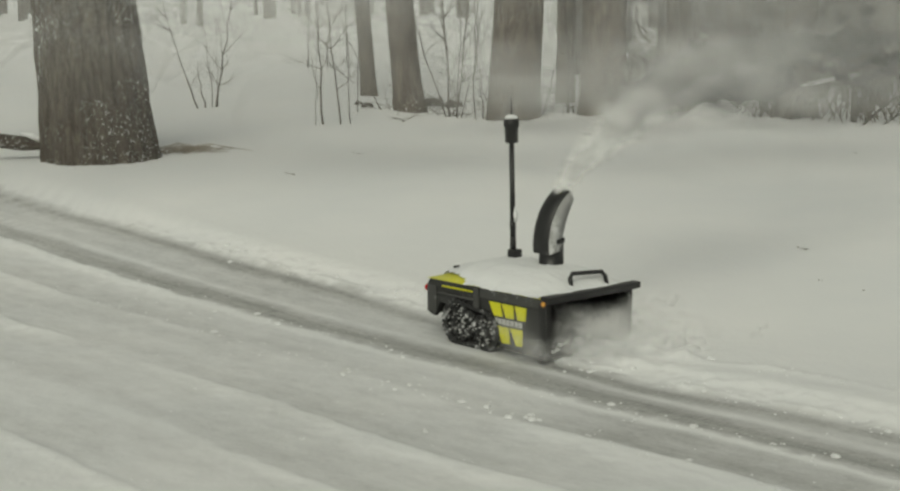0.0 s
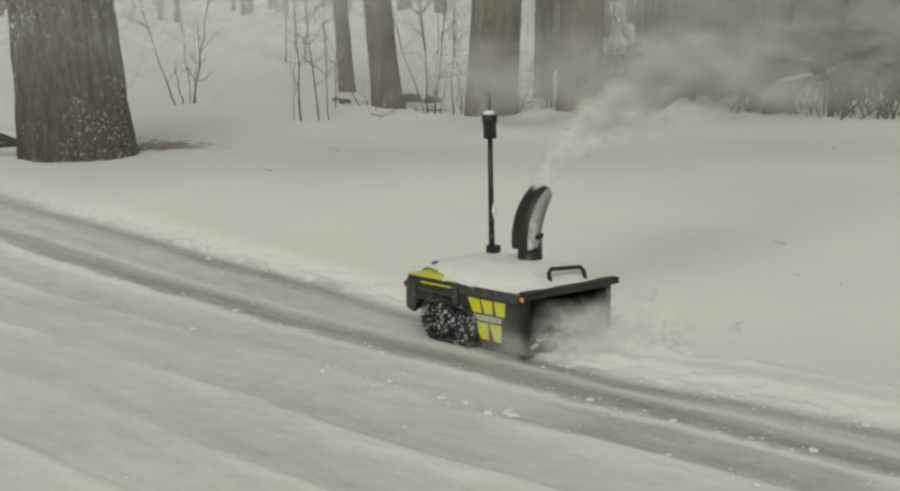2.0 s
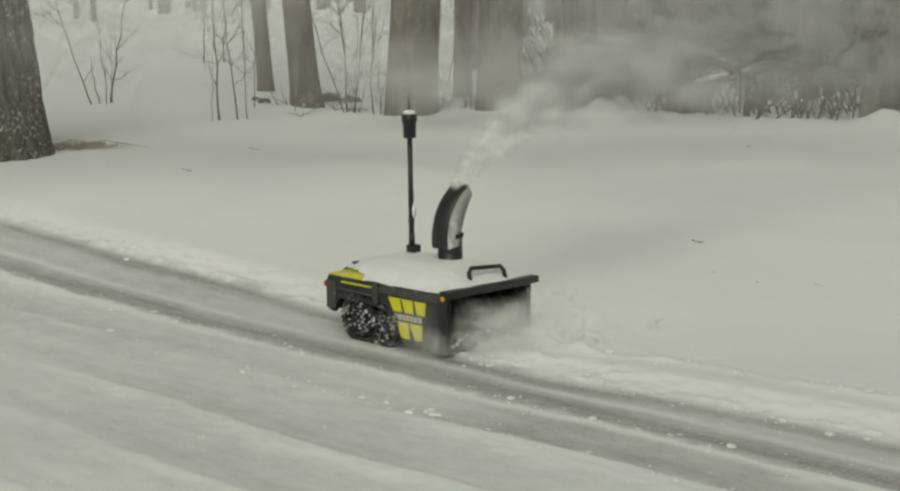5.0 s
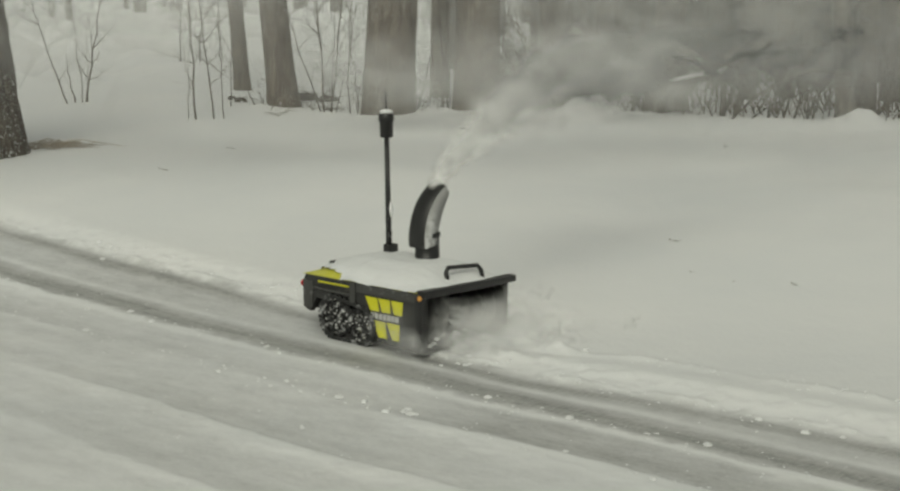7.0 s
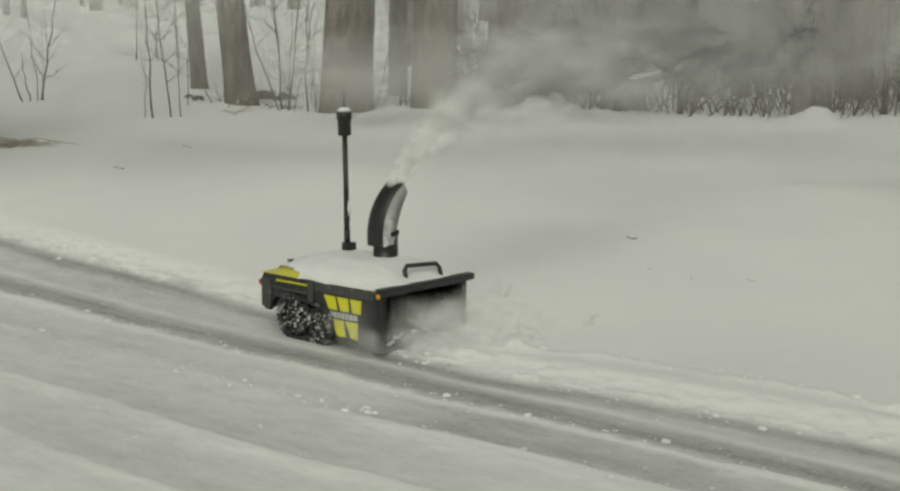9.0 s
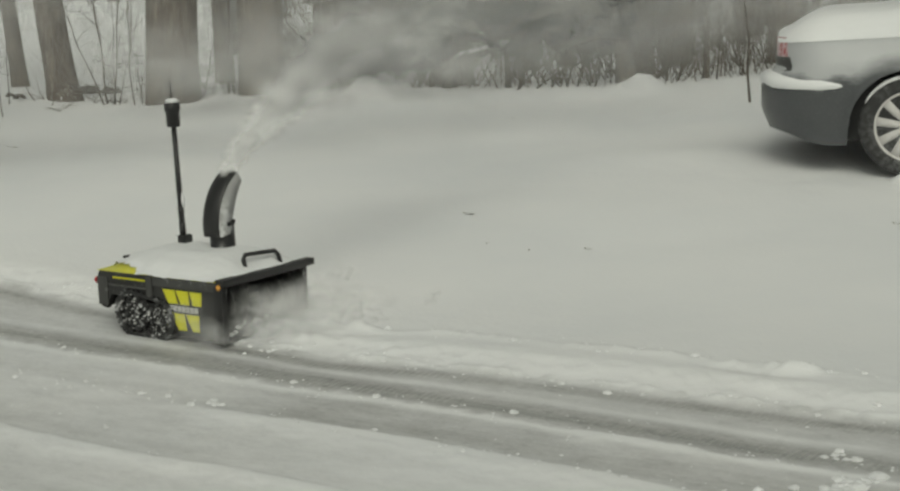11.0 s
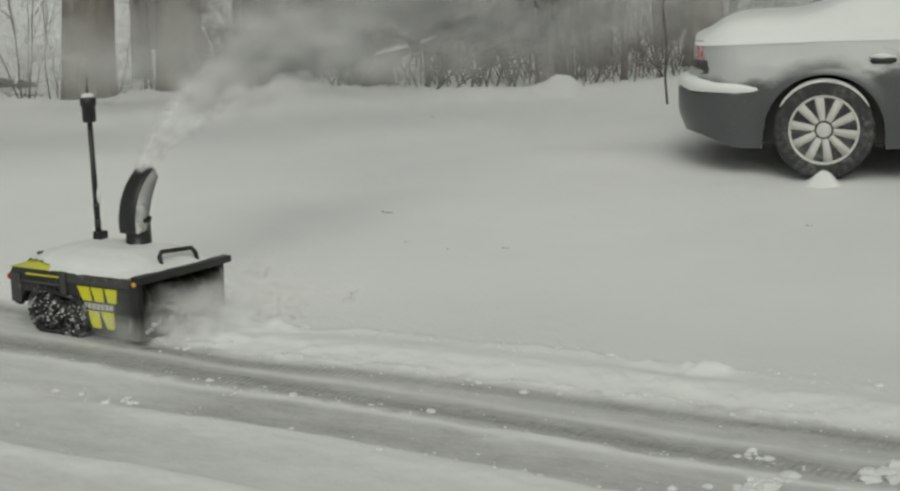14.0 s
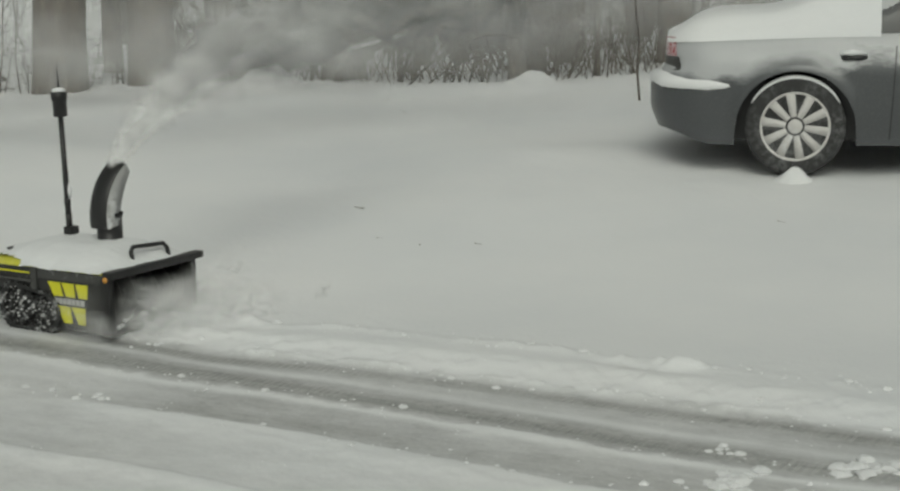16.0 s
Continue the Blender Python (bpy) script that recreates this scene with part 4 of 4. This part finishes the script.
    put("aerial", mesh_of("aerial", *moved(lathe([(0.005, 1.155), (0.004, 1.20), (0.0025, 1.25)], 8), lean), BLACK), mast)
    put("clinging_snow", mesh_of("clinging_snow", *tube([(mx + 0.012, my - 0.008, 0.60), (mx + 0.016, my - 0.010, 0.64), (mx + 0.010, my - 0.008, 0.68)], [0.006, 0.013, 0.004], 7), SNOW), mast)
    return H


def clod(at, r, rg, squash=0.75):
    """A rough lump of snow: vertices and faces."""
    v, f = [], []
    rows = ((-1, 0.35), (-0.45, 0.95), (0.25, 1.0), (0.8, 0.5))
    ph = rg.uniform(0, 6.28)
    for zz, rad in rows:
        for s in range(7):
            t = ph + 2 * math.pi * s / 7
            q = r * rad * rg.uniform(0.72, 1.22)
            v.append((at[0] + q * math.cos(t), at[1] + q * math.sin(t), at[2] + r * squash * zz * rg.uniform(0.85, 1.15)))
    for k in range(3):
        for s in range(7):
            f.append((7 * k + s, 7 * k + (s + 1) % 7, 7 * k + 7 + (s + 1) % 7, 7 * k + 7 + s))
    f += [tuple(range(7))[::-1], tuple(21 + s for s in range(7))]
    return v, f


FROSTED = plastic("frosted_plate", (0.30, 0.30, 0.295), 0.7, 1.0, 0.42)
MACHINE = robot()


# ---- the parked car ----
def car():
    c, l = Vector((0.877, -0.48, 0)), Vector((0.48, 0.877, 0))
    foot = Vector((4.98, 9.09, 0.345))
    o = foot - c * 0.97
    M = Matrix(((c.x, l.x, 0, o.x), (c.y, l.y, 0, o.y), (0, 0, 1, o.z), (0, 0, 0, 1)))
    root = thing("car", "dark grey saloon car parked in the snow, upper body snow-covered", "car", "", M)
    length, half, wheels, wr = 4.55, 0.88, (0.97, 3.62), 0.325

    def sm(a, b, x):
        t = min(1, max(0, (x - a) / (b - a)))
        return t * t * (3 - 2 * t)

    def top_z(x):
        return 0.93 + 0.09 * sm(0, 0.3, x) + 0.02 * sm(0.2, 0.7, x) + 0.40 * sm(0.68, 1.85, x) - 0.44 * sm(2.45, 3.45, x) - 0.22 * sm(3.4, 4.6, x)

    def belt(x):
        return 0.86 + 0.02 * sm(0, 1, x) - 0.05 * sm(2.5, 4.5, x)

    def bottom(x):
        z = 0.20 + 0.10 * (1 - sm(0, 0.45, x)) + 0.05 * sm(4.2, 4.55, x)
        for w in wheels:
            if abs(x - w) < 0.385:
                z = max(z, 0.30 + math.sqrt(0.385 ** 2 - (x - w) ** 2))
        return z

    def plan(x):
        e = min(x, length - x)
        return 1.0 if e > 0.42 else 0.55 + 0.45 * math.sqrt(max(0, 1 - ((0.42 - e) / 0.42) ** 2.2))

    def flank(x, z):
        """How far the body side stands in from the wheels' outer face."""
        y = 0.005 + 0.05 * sm(0.5, 0.2, z) + 0.10 * sm(0.62, 0.95, z) ** 1.5
        for w in wheels:
            d = math.hypot(x - w, z - 0.31)
            y -= 0.022 * (1 - sm(0.385, 0.47, d))
        return half - (half - y) * plan(x)

    def shift(x, z):
        """The bumper stands out; the lid and the underside lie back."""
        return (0.10 * sm(0.60, 0.72, z) + 0.06 * sm(0.45, 0.24, z)) * (1 - sm(0.0, 0.6, x))

    xs = []
    x = 0.0
    while x < length:
        xs.append(x)
        near_arch = any(abs(abs(x - w) - 0.385) < 0.05 for w in wheels)
        x += 0.012 if near_arch or x < 0.12 else 0.035
    xs.append(length)

    def section(x):
        zb, zt, zl = bottom(x), top_z(x), belt(x)
        pts = []
        for k in range(13):
            z = zb + (zl - zb) * k / 12
            pts.append((flank(x, z), z))
        y0 = pts[-1][0]
        up = zt - zl
        tall = sm(0.15, 0.5, up)
        for f, h in ((0.04, 0.25), (0.10 + 0.02 * tall, 0.55), (0.17 + 0.04 * tall, 0.80), (0.30, 0.94), (0.55, 0.99), (1.0, 1.03)):
            pts.append((y0 + (half - y0) * f, zl + up * h))
        return pts

    def shell(side):
        verts, faces = [], []
        for x in xs:
            for y, z in section(x):
                yy = y if side == 0 else 2 * half - y
                verts.append((x + shift(x, z), yy, z))
        n = len(section(0))
        for i in range(len(xs) - 1):
            for k in range(n - 1):
                q = (i * n + k, i * n + k + 1, (i + 1) * n + k + 1, (i + 1) * n + k)
                faces.append(q if side == 0 else q[::-1])
        return verts, faces

    a, b = shell(0), shell(1)
    n = len(section(0))
    verts, faces = joined([a, b])
    off = len(a[0])
    for base in (0, (len(xs) - 1) * n):
        for k in range(n - 1):
            faces.append((base + k, base + k + 1, off + base + k + 1, off + base + k))
    put("body", mesh_of("body", verts, faces, PAINT), root, "dark grey painted body dusted with blown snow")
    part("underbody", box_bm(0.35, length - 0.35, 0.14, 2 * half - 0.14, 0.22, 0.62), BLACK, root, bevel=0.03)

    def patch(name, x0, x1, z0, z1, mat, label="", lift=0.006, taper=0.0, nx=10, nz=8, side=0):
        def fn(u, v):
            x = x0 + (x1 - x0) * u + taper * v
            z = z0 + (z1 - z0) * v
            y = flank(x, z) - lift
            return x + shift(x, z), y if side == 0 else 2 * half - y, z
        return put(name, grid_mesh(name, fn, nx, nz, mat), root, label)
    for side in (0, 1):
        patch("tail_light", 0.015, 0.10, 0.775, 0.90, CARLENS, "red tail light half hidden by snow", taper=-0.01, side=side)
        patch("lamp_base", 0.02, 0.15, 0.685, 0.773, GUNMETAL, "smoked lower part of the lamp", taper=-0.03, side=side)
    patch("fuel_flap_seam", 1.56, 1.568, 0.24, 0.84, BLACK, "", 0.002, 0.03)
    patch("door_seam", 2.42, 2.428, 0.24, 0.84, BLACK, "", 0.002)
    patch("bumper_seam", 0.10, 0.52, 0.563, 0.569, BLACK, "", 0.003, 0, 16, 1)

    def glass(name, x0, x1):
        def fn(u, v):
            x = x0 + (x1 - x0) * u
            pts = section(x)[12:17]
            f = 0.08 + 0.80 * v
            k = min(3, int(f * 4))
            t = f * 4 - k
            y = pts[k][0] + (pts[k + 1][0] - pts[k][0]) * t
            z = pts[k][1] + (pts[k + 1][1] - pts[k][1]) * t
            return x + 0.20 * v * (1 if x0 < 1.7 else 0) * (1 - u), y - 0.006, z
        put(name, grid_mesh(name, fn, 14, 8, GLASS), root, "dark side window")
    glass("side_window", 1.42, 2.38)
    glass("side_window", 2.46, 3.0)

    def coat(u, v):
        x = 0.03 + (length - 0.06) * u
        pts = section(x)
        q = 12.15 + (len(pts) - 1 - 12.15) * v
        k = min(len(pts) - 2, int(q))
        t = q - k
        y = pts[k][0] + (pts[k + 1][0] - pts[k][0]) * t
        z = pts[k][1] + (pts[k + 1][1] - pts[k][1]) * t
        thick = (0.038 + 0.010 * noise.noise((x * 3, y * 3, 1))) * min(1, 0.03 + v * 2.6) * min(1, 0.1 + u * 12) * min(1, 0.1 + (1 - u) * 12)
        return x + shift(x, z) - 0.012 * (1 - min(1, u * 12)), y - 0.004 - 0.012 * min(1, v * 6) * (1 - v), z + thick

    def keep(u, v):
        x = length * u
        return not (1.50 < x < 3.1 and v < 0.40 + 0.03 * noise.noise((x * 5, 0, 0)))
    left = grid_mesh("snow_cover", coat, 150, 22, SNOW, keep)
    put("snow_cover", left, root, "thick white snow over boot, windows and roof")
    verts = [(v.co.x, 2 * half - v.co.y, v.co.z) for v in left.vertices]
    put("snow_cover", mesh_of("snow_cover", verts, [tuple(p.vertices)[::-1] for p in left.polygons], SNOW), root)
    # snow lying on the bumper's ledge
    ledge = []
    for k in range(15):
        f = k / 14
        x = 0.60 * (1 - f) ** 1.6 + 0.012
        ledge.append((x + 0.045, flank(x, 0.62) + 0.026 + 0.5 * max(0, f - 0.75), 0.585 + 0.03 * f))
    put("bumper_snow", mesh_of("bumper_snow", *tube(ledge, [0.008, 0.020, 0.030, 0.038] + [0.045 + 0.028 * k / 10 for k in range(10)] + [0.07], 12), SNOW), root, "ridge of snow on the rear bumper")
    # rear door handle with snow on it
    put("door_handle", mesh_of("door_handle", *tube([(1.25, 0.05, 0.765), (1.27, 0.02, 0.768), (1.38, 0.015, 0.77), (1.42, 0.05, 0.768)], [0.012, 0.017, 0.016, 0.01], 8), BLACK), root)
    put("handle_snow", mesh_of("handle_snow", *tube([(1.24, 0.03, 0.795), (1.32, 0.02, 0.80), (1.41, 0.04, 0.793)], [0.008, 0.022, 0.008], 8), SNOW), root)
    part("mirror", box_bm(3.0, 3.12, -0.12, 0.06, 0.88, 1.0), PAINT, root, bevel=0.03)
    # wheels
    for w in wheels:
        for near in (True, False):
            wheel = new("wheel")
            wheel.parent = root
            wheel.matrix_basis = Matrix.Translation((w, 0.0, wr)) if near else Matrix.Translation((w, 2 * half, wr)) @ Matrix.Rotation(math.pi, 4, "Z")
            prof = [(0.215, 0.02), (0.228, 0.004), (0.27, 0.0), (0.305, 0.012), (0.322, 0.035), (0.325, 0.06), (0.325, 0.15), (0.318, 0.185), (0.29, 0.205), (0.215, 0.20)]
            put("tyre", mesh_of("tyre", *lathe(prof, 56, 1), TYRE), wheel, "black winter tyre")
            rimv = [lathe([(0.230, 0.012), (0.224, 0.004), (0.212, 0.010), (0.205, 0.035), (0.200, 0.09), (0.226, 0.10)], 56, 1)]
            rim_ring = joined(rimv)
            rim_ring = (rim_ring[0], rim_ring[1][:-2])
            spokes = []
            for k in range(10):
                t = 2 * math.pi * (k + 0.25) / 10
                m = Matrix.Rotation(t, 4, "Y")
                vs = [(0.03, 0.022, -0.016), (0.03, 0.022, 0.016), (0.12, 0.016, 0.025), (0.12, 0.016, -0.025), (0.212, 0.010, -0.030), (0.212, 0.010, 0.030),
                      (0.03, 0.05, -0.013), (0.03, 0.05, 0.013), (0.12, 0.045, 0.018), (0.12, 0.045, -0.018), (0.212, 0.04, -0.026), (0.212, 0.04, 0.026)]
                fs = [(0, 1, 2, 3), (3, 2, 5, 4), (0, 3, 9, 6), (3, 4, 10, 9), (1, 7, 8, 2), (2, 8, 11, 5), (4, 5, 11, 10)]
                spokes.append(moved((vs, fs), m))
            hub = lathe([(0.005, 0.010), (0.030, 0.012), (0.036, 0.017), (0.052, 0.021), (0.056, 0.03), (0.056, 0.06)], 30, 1)
            put("rim", mesh_of("rim", *joined([rim_ring] + spokes + [hub]), ALLOY), wheel, "ten-spoke silver alloy rim")
            put("brake_disc", mesh_of("brake_disc", *lathe([(0.02, 0.085), (0.198, 0.085), (0.198, 0.11), (0.02, 0.11)], 32, 1), BLACK), wheel)
            if near:
                arc = []
                for k in range(23):
                    t = radians(28 + 124 * k / 22)
                    arc.append((0.318 * math.cos(t), 0.03, 0.318 * math.sin(t)))
                put("tyre_snow", mesh_of("tyre_snow", *tube(arc, [0.004] + [0.009 + 0.008 * math.sin(math.pi * k / 20) for k in range(21)] + [0.004], 8), SNOW), wheel, "rim of snow on top of the tyre")
            lin = lathe([(0.383, 0.02), (0.383, 0.28), (0.2, 0.29)], 40, 1)
            well = mesh_of("wheel_well", [v for v in lin[0]], [f for f in lin[1][:-2] if sum(lin[0][i][2] for i in f) > 0.1], BLACK)
            put("wheel_well", well, wheel)
    return M


CAR = car()
heap = []
hg = random.Random(15)
base = CAR @ Vector((0.97, -0.05, -0.005))
pile = thing("snow_pile", "little pile of snow against the car's rear wheel", "snow pile", "", Matrix.Translation(base))


def heap_at(u, v):
    x, y = (u - 0.5) * 0.42, (v - 0.5) * 0.42
    r = math.hypot(x, y)
    return x, y, -0.06 + 0.125 * math.exp(-(math.hypot(x * 0.9, y) / 0.115) ** 2.2) * (1 + 0.25 * noise.noise((x * 14, y * 14, 3))) 


put("mound", grid_mesh("mound", heap_at, 24, 24, SNOW), pile)


# ---- small things on the snow ----
def leaf(x, y, size, turn, label="curled brown dead leaf lying on the snow"):
    size *= 0.8
    root = thing("fallen_leaf", label, "leaf", "dead leaves on the snow", Matrix.Translation((x, y, height(x, y) + 0.006)) @ Matrix.Rotation(turn, 4, "Z"))

    def fn(u, v):
        x2 = (u - 0.5) * 2
        w = 0.42 * (1 - abs(x2) ** 1.7) * (1 + 0.3 * math.sin(13 * u))
        y2 = (v - 0.5) * 2 * w
        return size * x2, size * y2, size * (0.35 * y2 * y2 + 0.30 * x2 * x2 + 0.12 * math.sin(5 * u))
    me = grid_mesh("blade", fn, 12, 6, LEAF)
    put("blade", me, root)
    put("stalk", mesh_of("stalk", *tube([(-size, 0, 0.3 * size), (-1.5 * size, 0.1 * size, 0.5 * size)], [0.003, 0.002], 5), LEAF), root)


for x, y, size, turn in ((2.15, 9.38, 0.042, 0.3), (2.27, 8.44, 0.020, 1.2), (2.59, 8.33, 0.024, 0.0), (2.09, 8.67, 0.016, 0.4), (-0.80, 13.64, 0.05, 0.1), (-1.26, 12.43, 0.05, -0.2),
                         (-1.93, 15.35, 0.03, 1.4), (3.43, 13.16, 0.035, 0.9), (1.35, 15.2, 0.045, 0.2), (4.36, 8.09, 0.025, 0.1), (4.75, 13.81, 0.03, 2.2), (2.90, 15.7, 0.05, 2.0), (1.75, 15.6, 0.05, 0.4)):
    leaf(x, y, size, turn)


def tuft(x, y):
    root = thing("grass_tuft", "flattened tuft of dry straw-coloured grass by the oak", "grass tuft", "", Matrix.Translation((x, y, height(x, y))))
    rg = random.Random(2)
    out = []
    for k in range(44):
        a = rg.uniform(-0.5, 0.6) if rg.random() < 0.7 else rg.uniform(2.5, 3.7)
        ln = rg.uniform(0.12, 0.55)
        x0, y0 = rg.gauss(-0.05, 0.12), rg.gauss(0, 0.06)
        d = (math.cos(a), math.sin(a) * 0.4)
        h = rg.uniform(0.02, 0.09)
        out.append(tube([(x0, y0, -0.02), (x0 + d[0] * ln * 0.4, y0 + d[1] * ln * 0.4, h), (x0 + d[0] * ln, y0 + d[1] * ln, h * 0.3)], [0.004, 0.0035, 0.0015], 4))
    put("straw", mesh_of("straw", *joined(out), STRAW), root)["kind"] = "stuff"


tuft(-2.42, 13.9)


def wood_piece(x, y):
    root = thing("broken_wood", "weathered brown lump of wood at the oak's foot", "wood", "", Matrix.Translation((x, y, height(x, y) + 0.13)) @ Matrix.Rotation(0.35, 4, "Y"))
    me, _ = trunk_mesh("billet", 0.065, 0.19, 0.0, OAK, (0, 0), 12, 8, 0.12, 5)
    ob = put("billet", me, root)
    ob.matrix_basis = Matrix.Rotation(radians(78), 4, "Y") @ Matrix.Translation((0, 0, -0.05))
    put("snow_cap", mesh_of("snow_cap", *tube([(-0.10, 0, 0.07), (0.02, 0, 0.085), (0.14, 0, 0.06)], [0.01, 0.035, 0.012], 8), SNOW), root)


wood_piece(-3.66, 13.55)


def rocks():
    rg = random.Random(9)
    for x, y, r in ((-0.2, 18.7, 0.14), (-1.1, 18.95, 0.07), (-0.97, 18.4, 0.08), (0.05, 18.5, 0.10)):
        root = thing("rock", "dark stone half buried in snow", "rock", "stones behind the trunks", Matrix.Translation((x, y, height(x, y))))
        v, f = clod((0, 0, r * 0.3), r, rg, 0.6)
        put("stone", mesh_of("stone", v, f, OAK), root)
        v, f = clod((0.02, 0.02, r * 0.62), r * 0.8, rg, 0.3)
        put("snow_cap", mesh_of("snow_cap", v, f, SNOW), root)


rocks()


def chunks():
    rg = random.Random(21)
    for x, y, n, r in ((0.31, 6.46, 4, 0.035), (2.43, 4.95, 7, 0.035), (2.30, 4.62, 26, 0.06), (2.84, 4.60, 24, 0.06), (0.75, 6.40, 3, 0.02), (-0.10, 6.25, 3, 0.018), (1.62, 5.05, 3, 0.02), (-0.62, 6.12, 3, 0.02), (0.62, 7.30, 4, 0.03), (2.55, 4.35, 10, 0.06)):
        root = thing("snow_chunk", "broken white lumps of crusted snow on the drive", "snow chunk", "snow lumps on the drive", Matrix.Translation((x, y, height(x, y))))
        for _ in range(n):
            v, f = clod((rg.gauss(0, r * 1.3), rg.gauss(0, r * 0.8), r * 0.05), r * rg.uniform(0.15, 0.7), rg, 0.5)
            put("lump", mesh_of("lump", v, f, SNOW, True), root)
    out = []
    for _ in range(560):
        s0 = rg.uniform(-8.6, -1.2)
        behind = s0 < ROBOT_S
        w0 = rg.choice((float(band_edge(s0)), float(band_edge(s0)) + 0.06, float(far_crest(s0)), 5.02, 4.58)) + rg.gauss(0, 0.05)
        if behind and 5.55 < w0 < 6.2:
            w0 = 5.84 + rg.gauss(0, 0.05)
        x, y = UX * s0 + NX * w0, UY * s0 + NY * w0
        out.append((x, y, rg.uniform(0.003, 0.008) if rg.random() < 0.9 else rg.uniform(0.010, 0.022)))
    for _ in range(260):
        s0, w0 = rg.uniform(-8.6, -1.0), rg.uniform(2.4, 5.6)
        out.append((UX * s0 + NX * w0, UY * s0 + NY * w0, rg.uniform(0.002, 0.006)))
    X, Y = np.array([p[0] for p in out]), np.array([p[1] for p in out])
    Z = ground_fields(X, Y)[0]
    pieces = [clod((x, y, z + r * 0.05), r, rg, 0.55) for (x, y, r), z in zip(out, Z)]
    tagged(put("snow_crumbs", mesh_of("snow_crumbs", *joined(pieces), SNOW, True)), "scattered small crumbs of snow along the cleared band", "snow crumbs", kind="stuff")


chunks()


# ---- snow thrown from the chute ----
def plume():
    r = np.random.RandomState(8)
    start = np.array(MACHINE @ Vector((-0.35, 0.44, 0.78)))
    aim_dir = np.array([0.80, 0.60, 0.0])
    n = 420
    q = r.rand(n) ** 1.1
    q[:240] = q[:240] ** 1.4 * 0.30
    d = 3.6 * q
    spread = 0.008 + 0.105 * d ** 1.25
    p = start + aim_dir * d[:, None]
    p[:, 2] += 0.78 * (1 - np.exp(-1.35 * d)) - 0.012 * d * d
    p += r.normal(size=(n, 3)) * spread[:, None] * np.array([1.0, 1.0, 0.8])
    radii = 0.040 + 0.17 * np.minimum(d, 3.0) * (0.6 + 0.8 * r.rand(n))
    strength = np.where(d < 0.7, 0.26 - 0.20 * d, 0.06 + 0.05 * r.rand(n)) * (1 - 0.85 * smooth(0.9, 3.0, d))
    keep = p[:, 2] > rise(p[:, 0], p[:, 1]) + radii * 0.8
    low = 150
    base = np.array(MACHINE @ Vector((0.06, 0.34, 0.11)))
    cloud = base + r.normal(size=(low, 3)) * np.array([0.24, 0.20, 0.06])
    cloud[:, 2] = np.maximum(cloud[:, 2], 0.05)
    pts = np.concatenate([p[keep], cloud])
    puffs("snow_plume", pts, np.concatenate([radii[keep], 0.06 + 0.10 * r.rand(low)]), np.concatenate([strength[keep], 0.10 + 0.12 * r.rand(low)]),
          "white plume of powder snow thrown from the chute", "snow plume", 5)


plume()
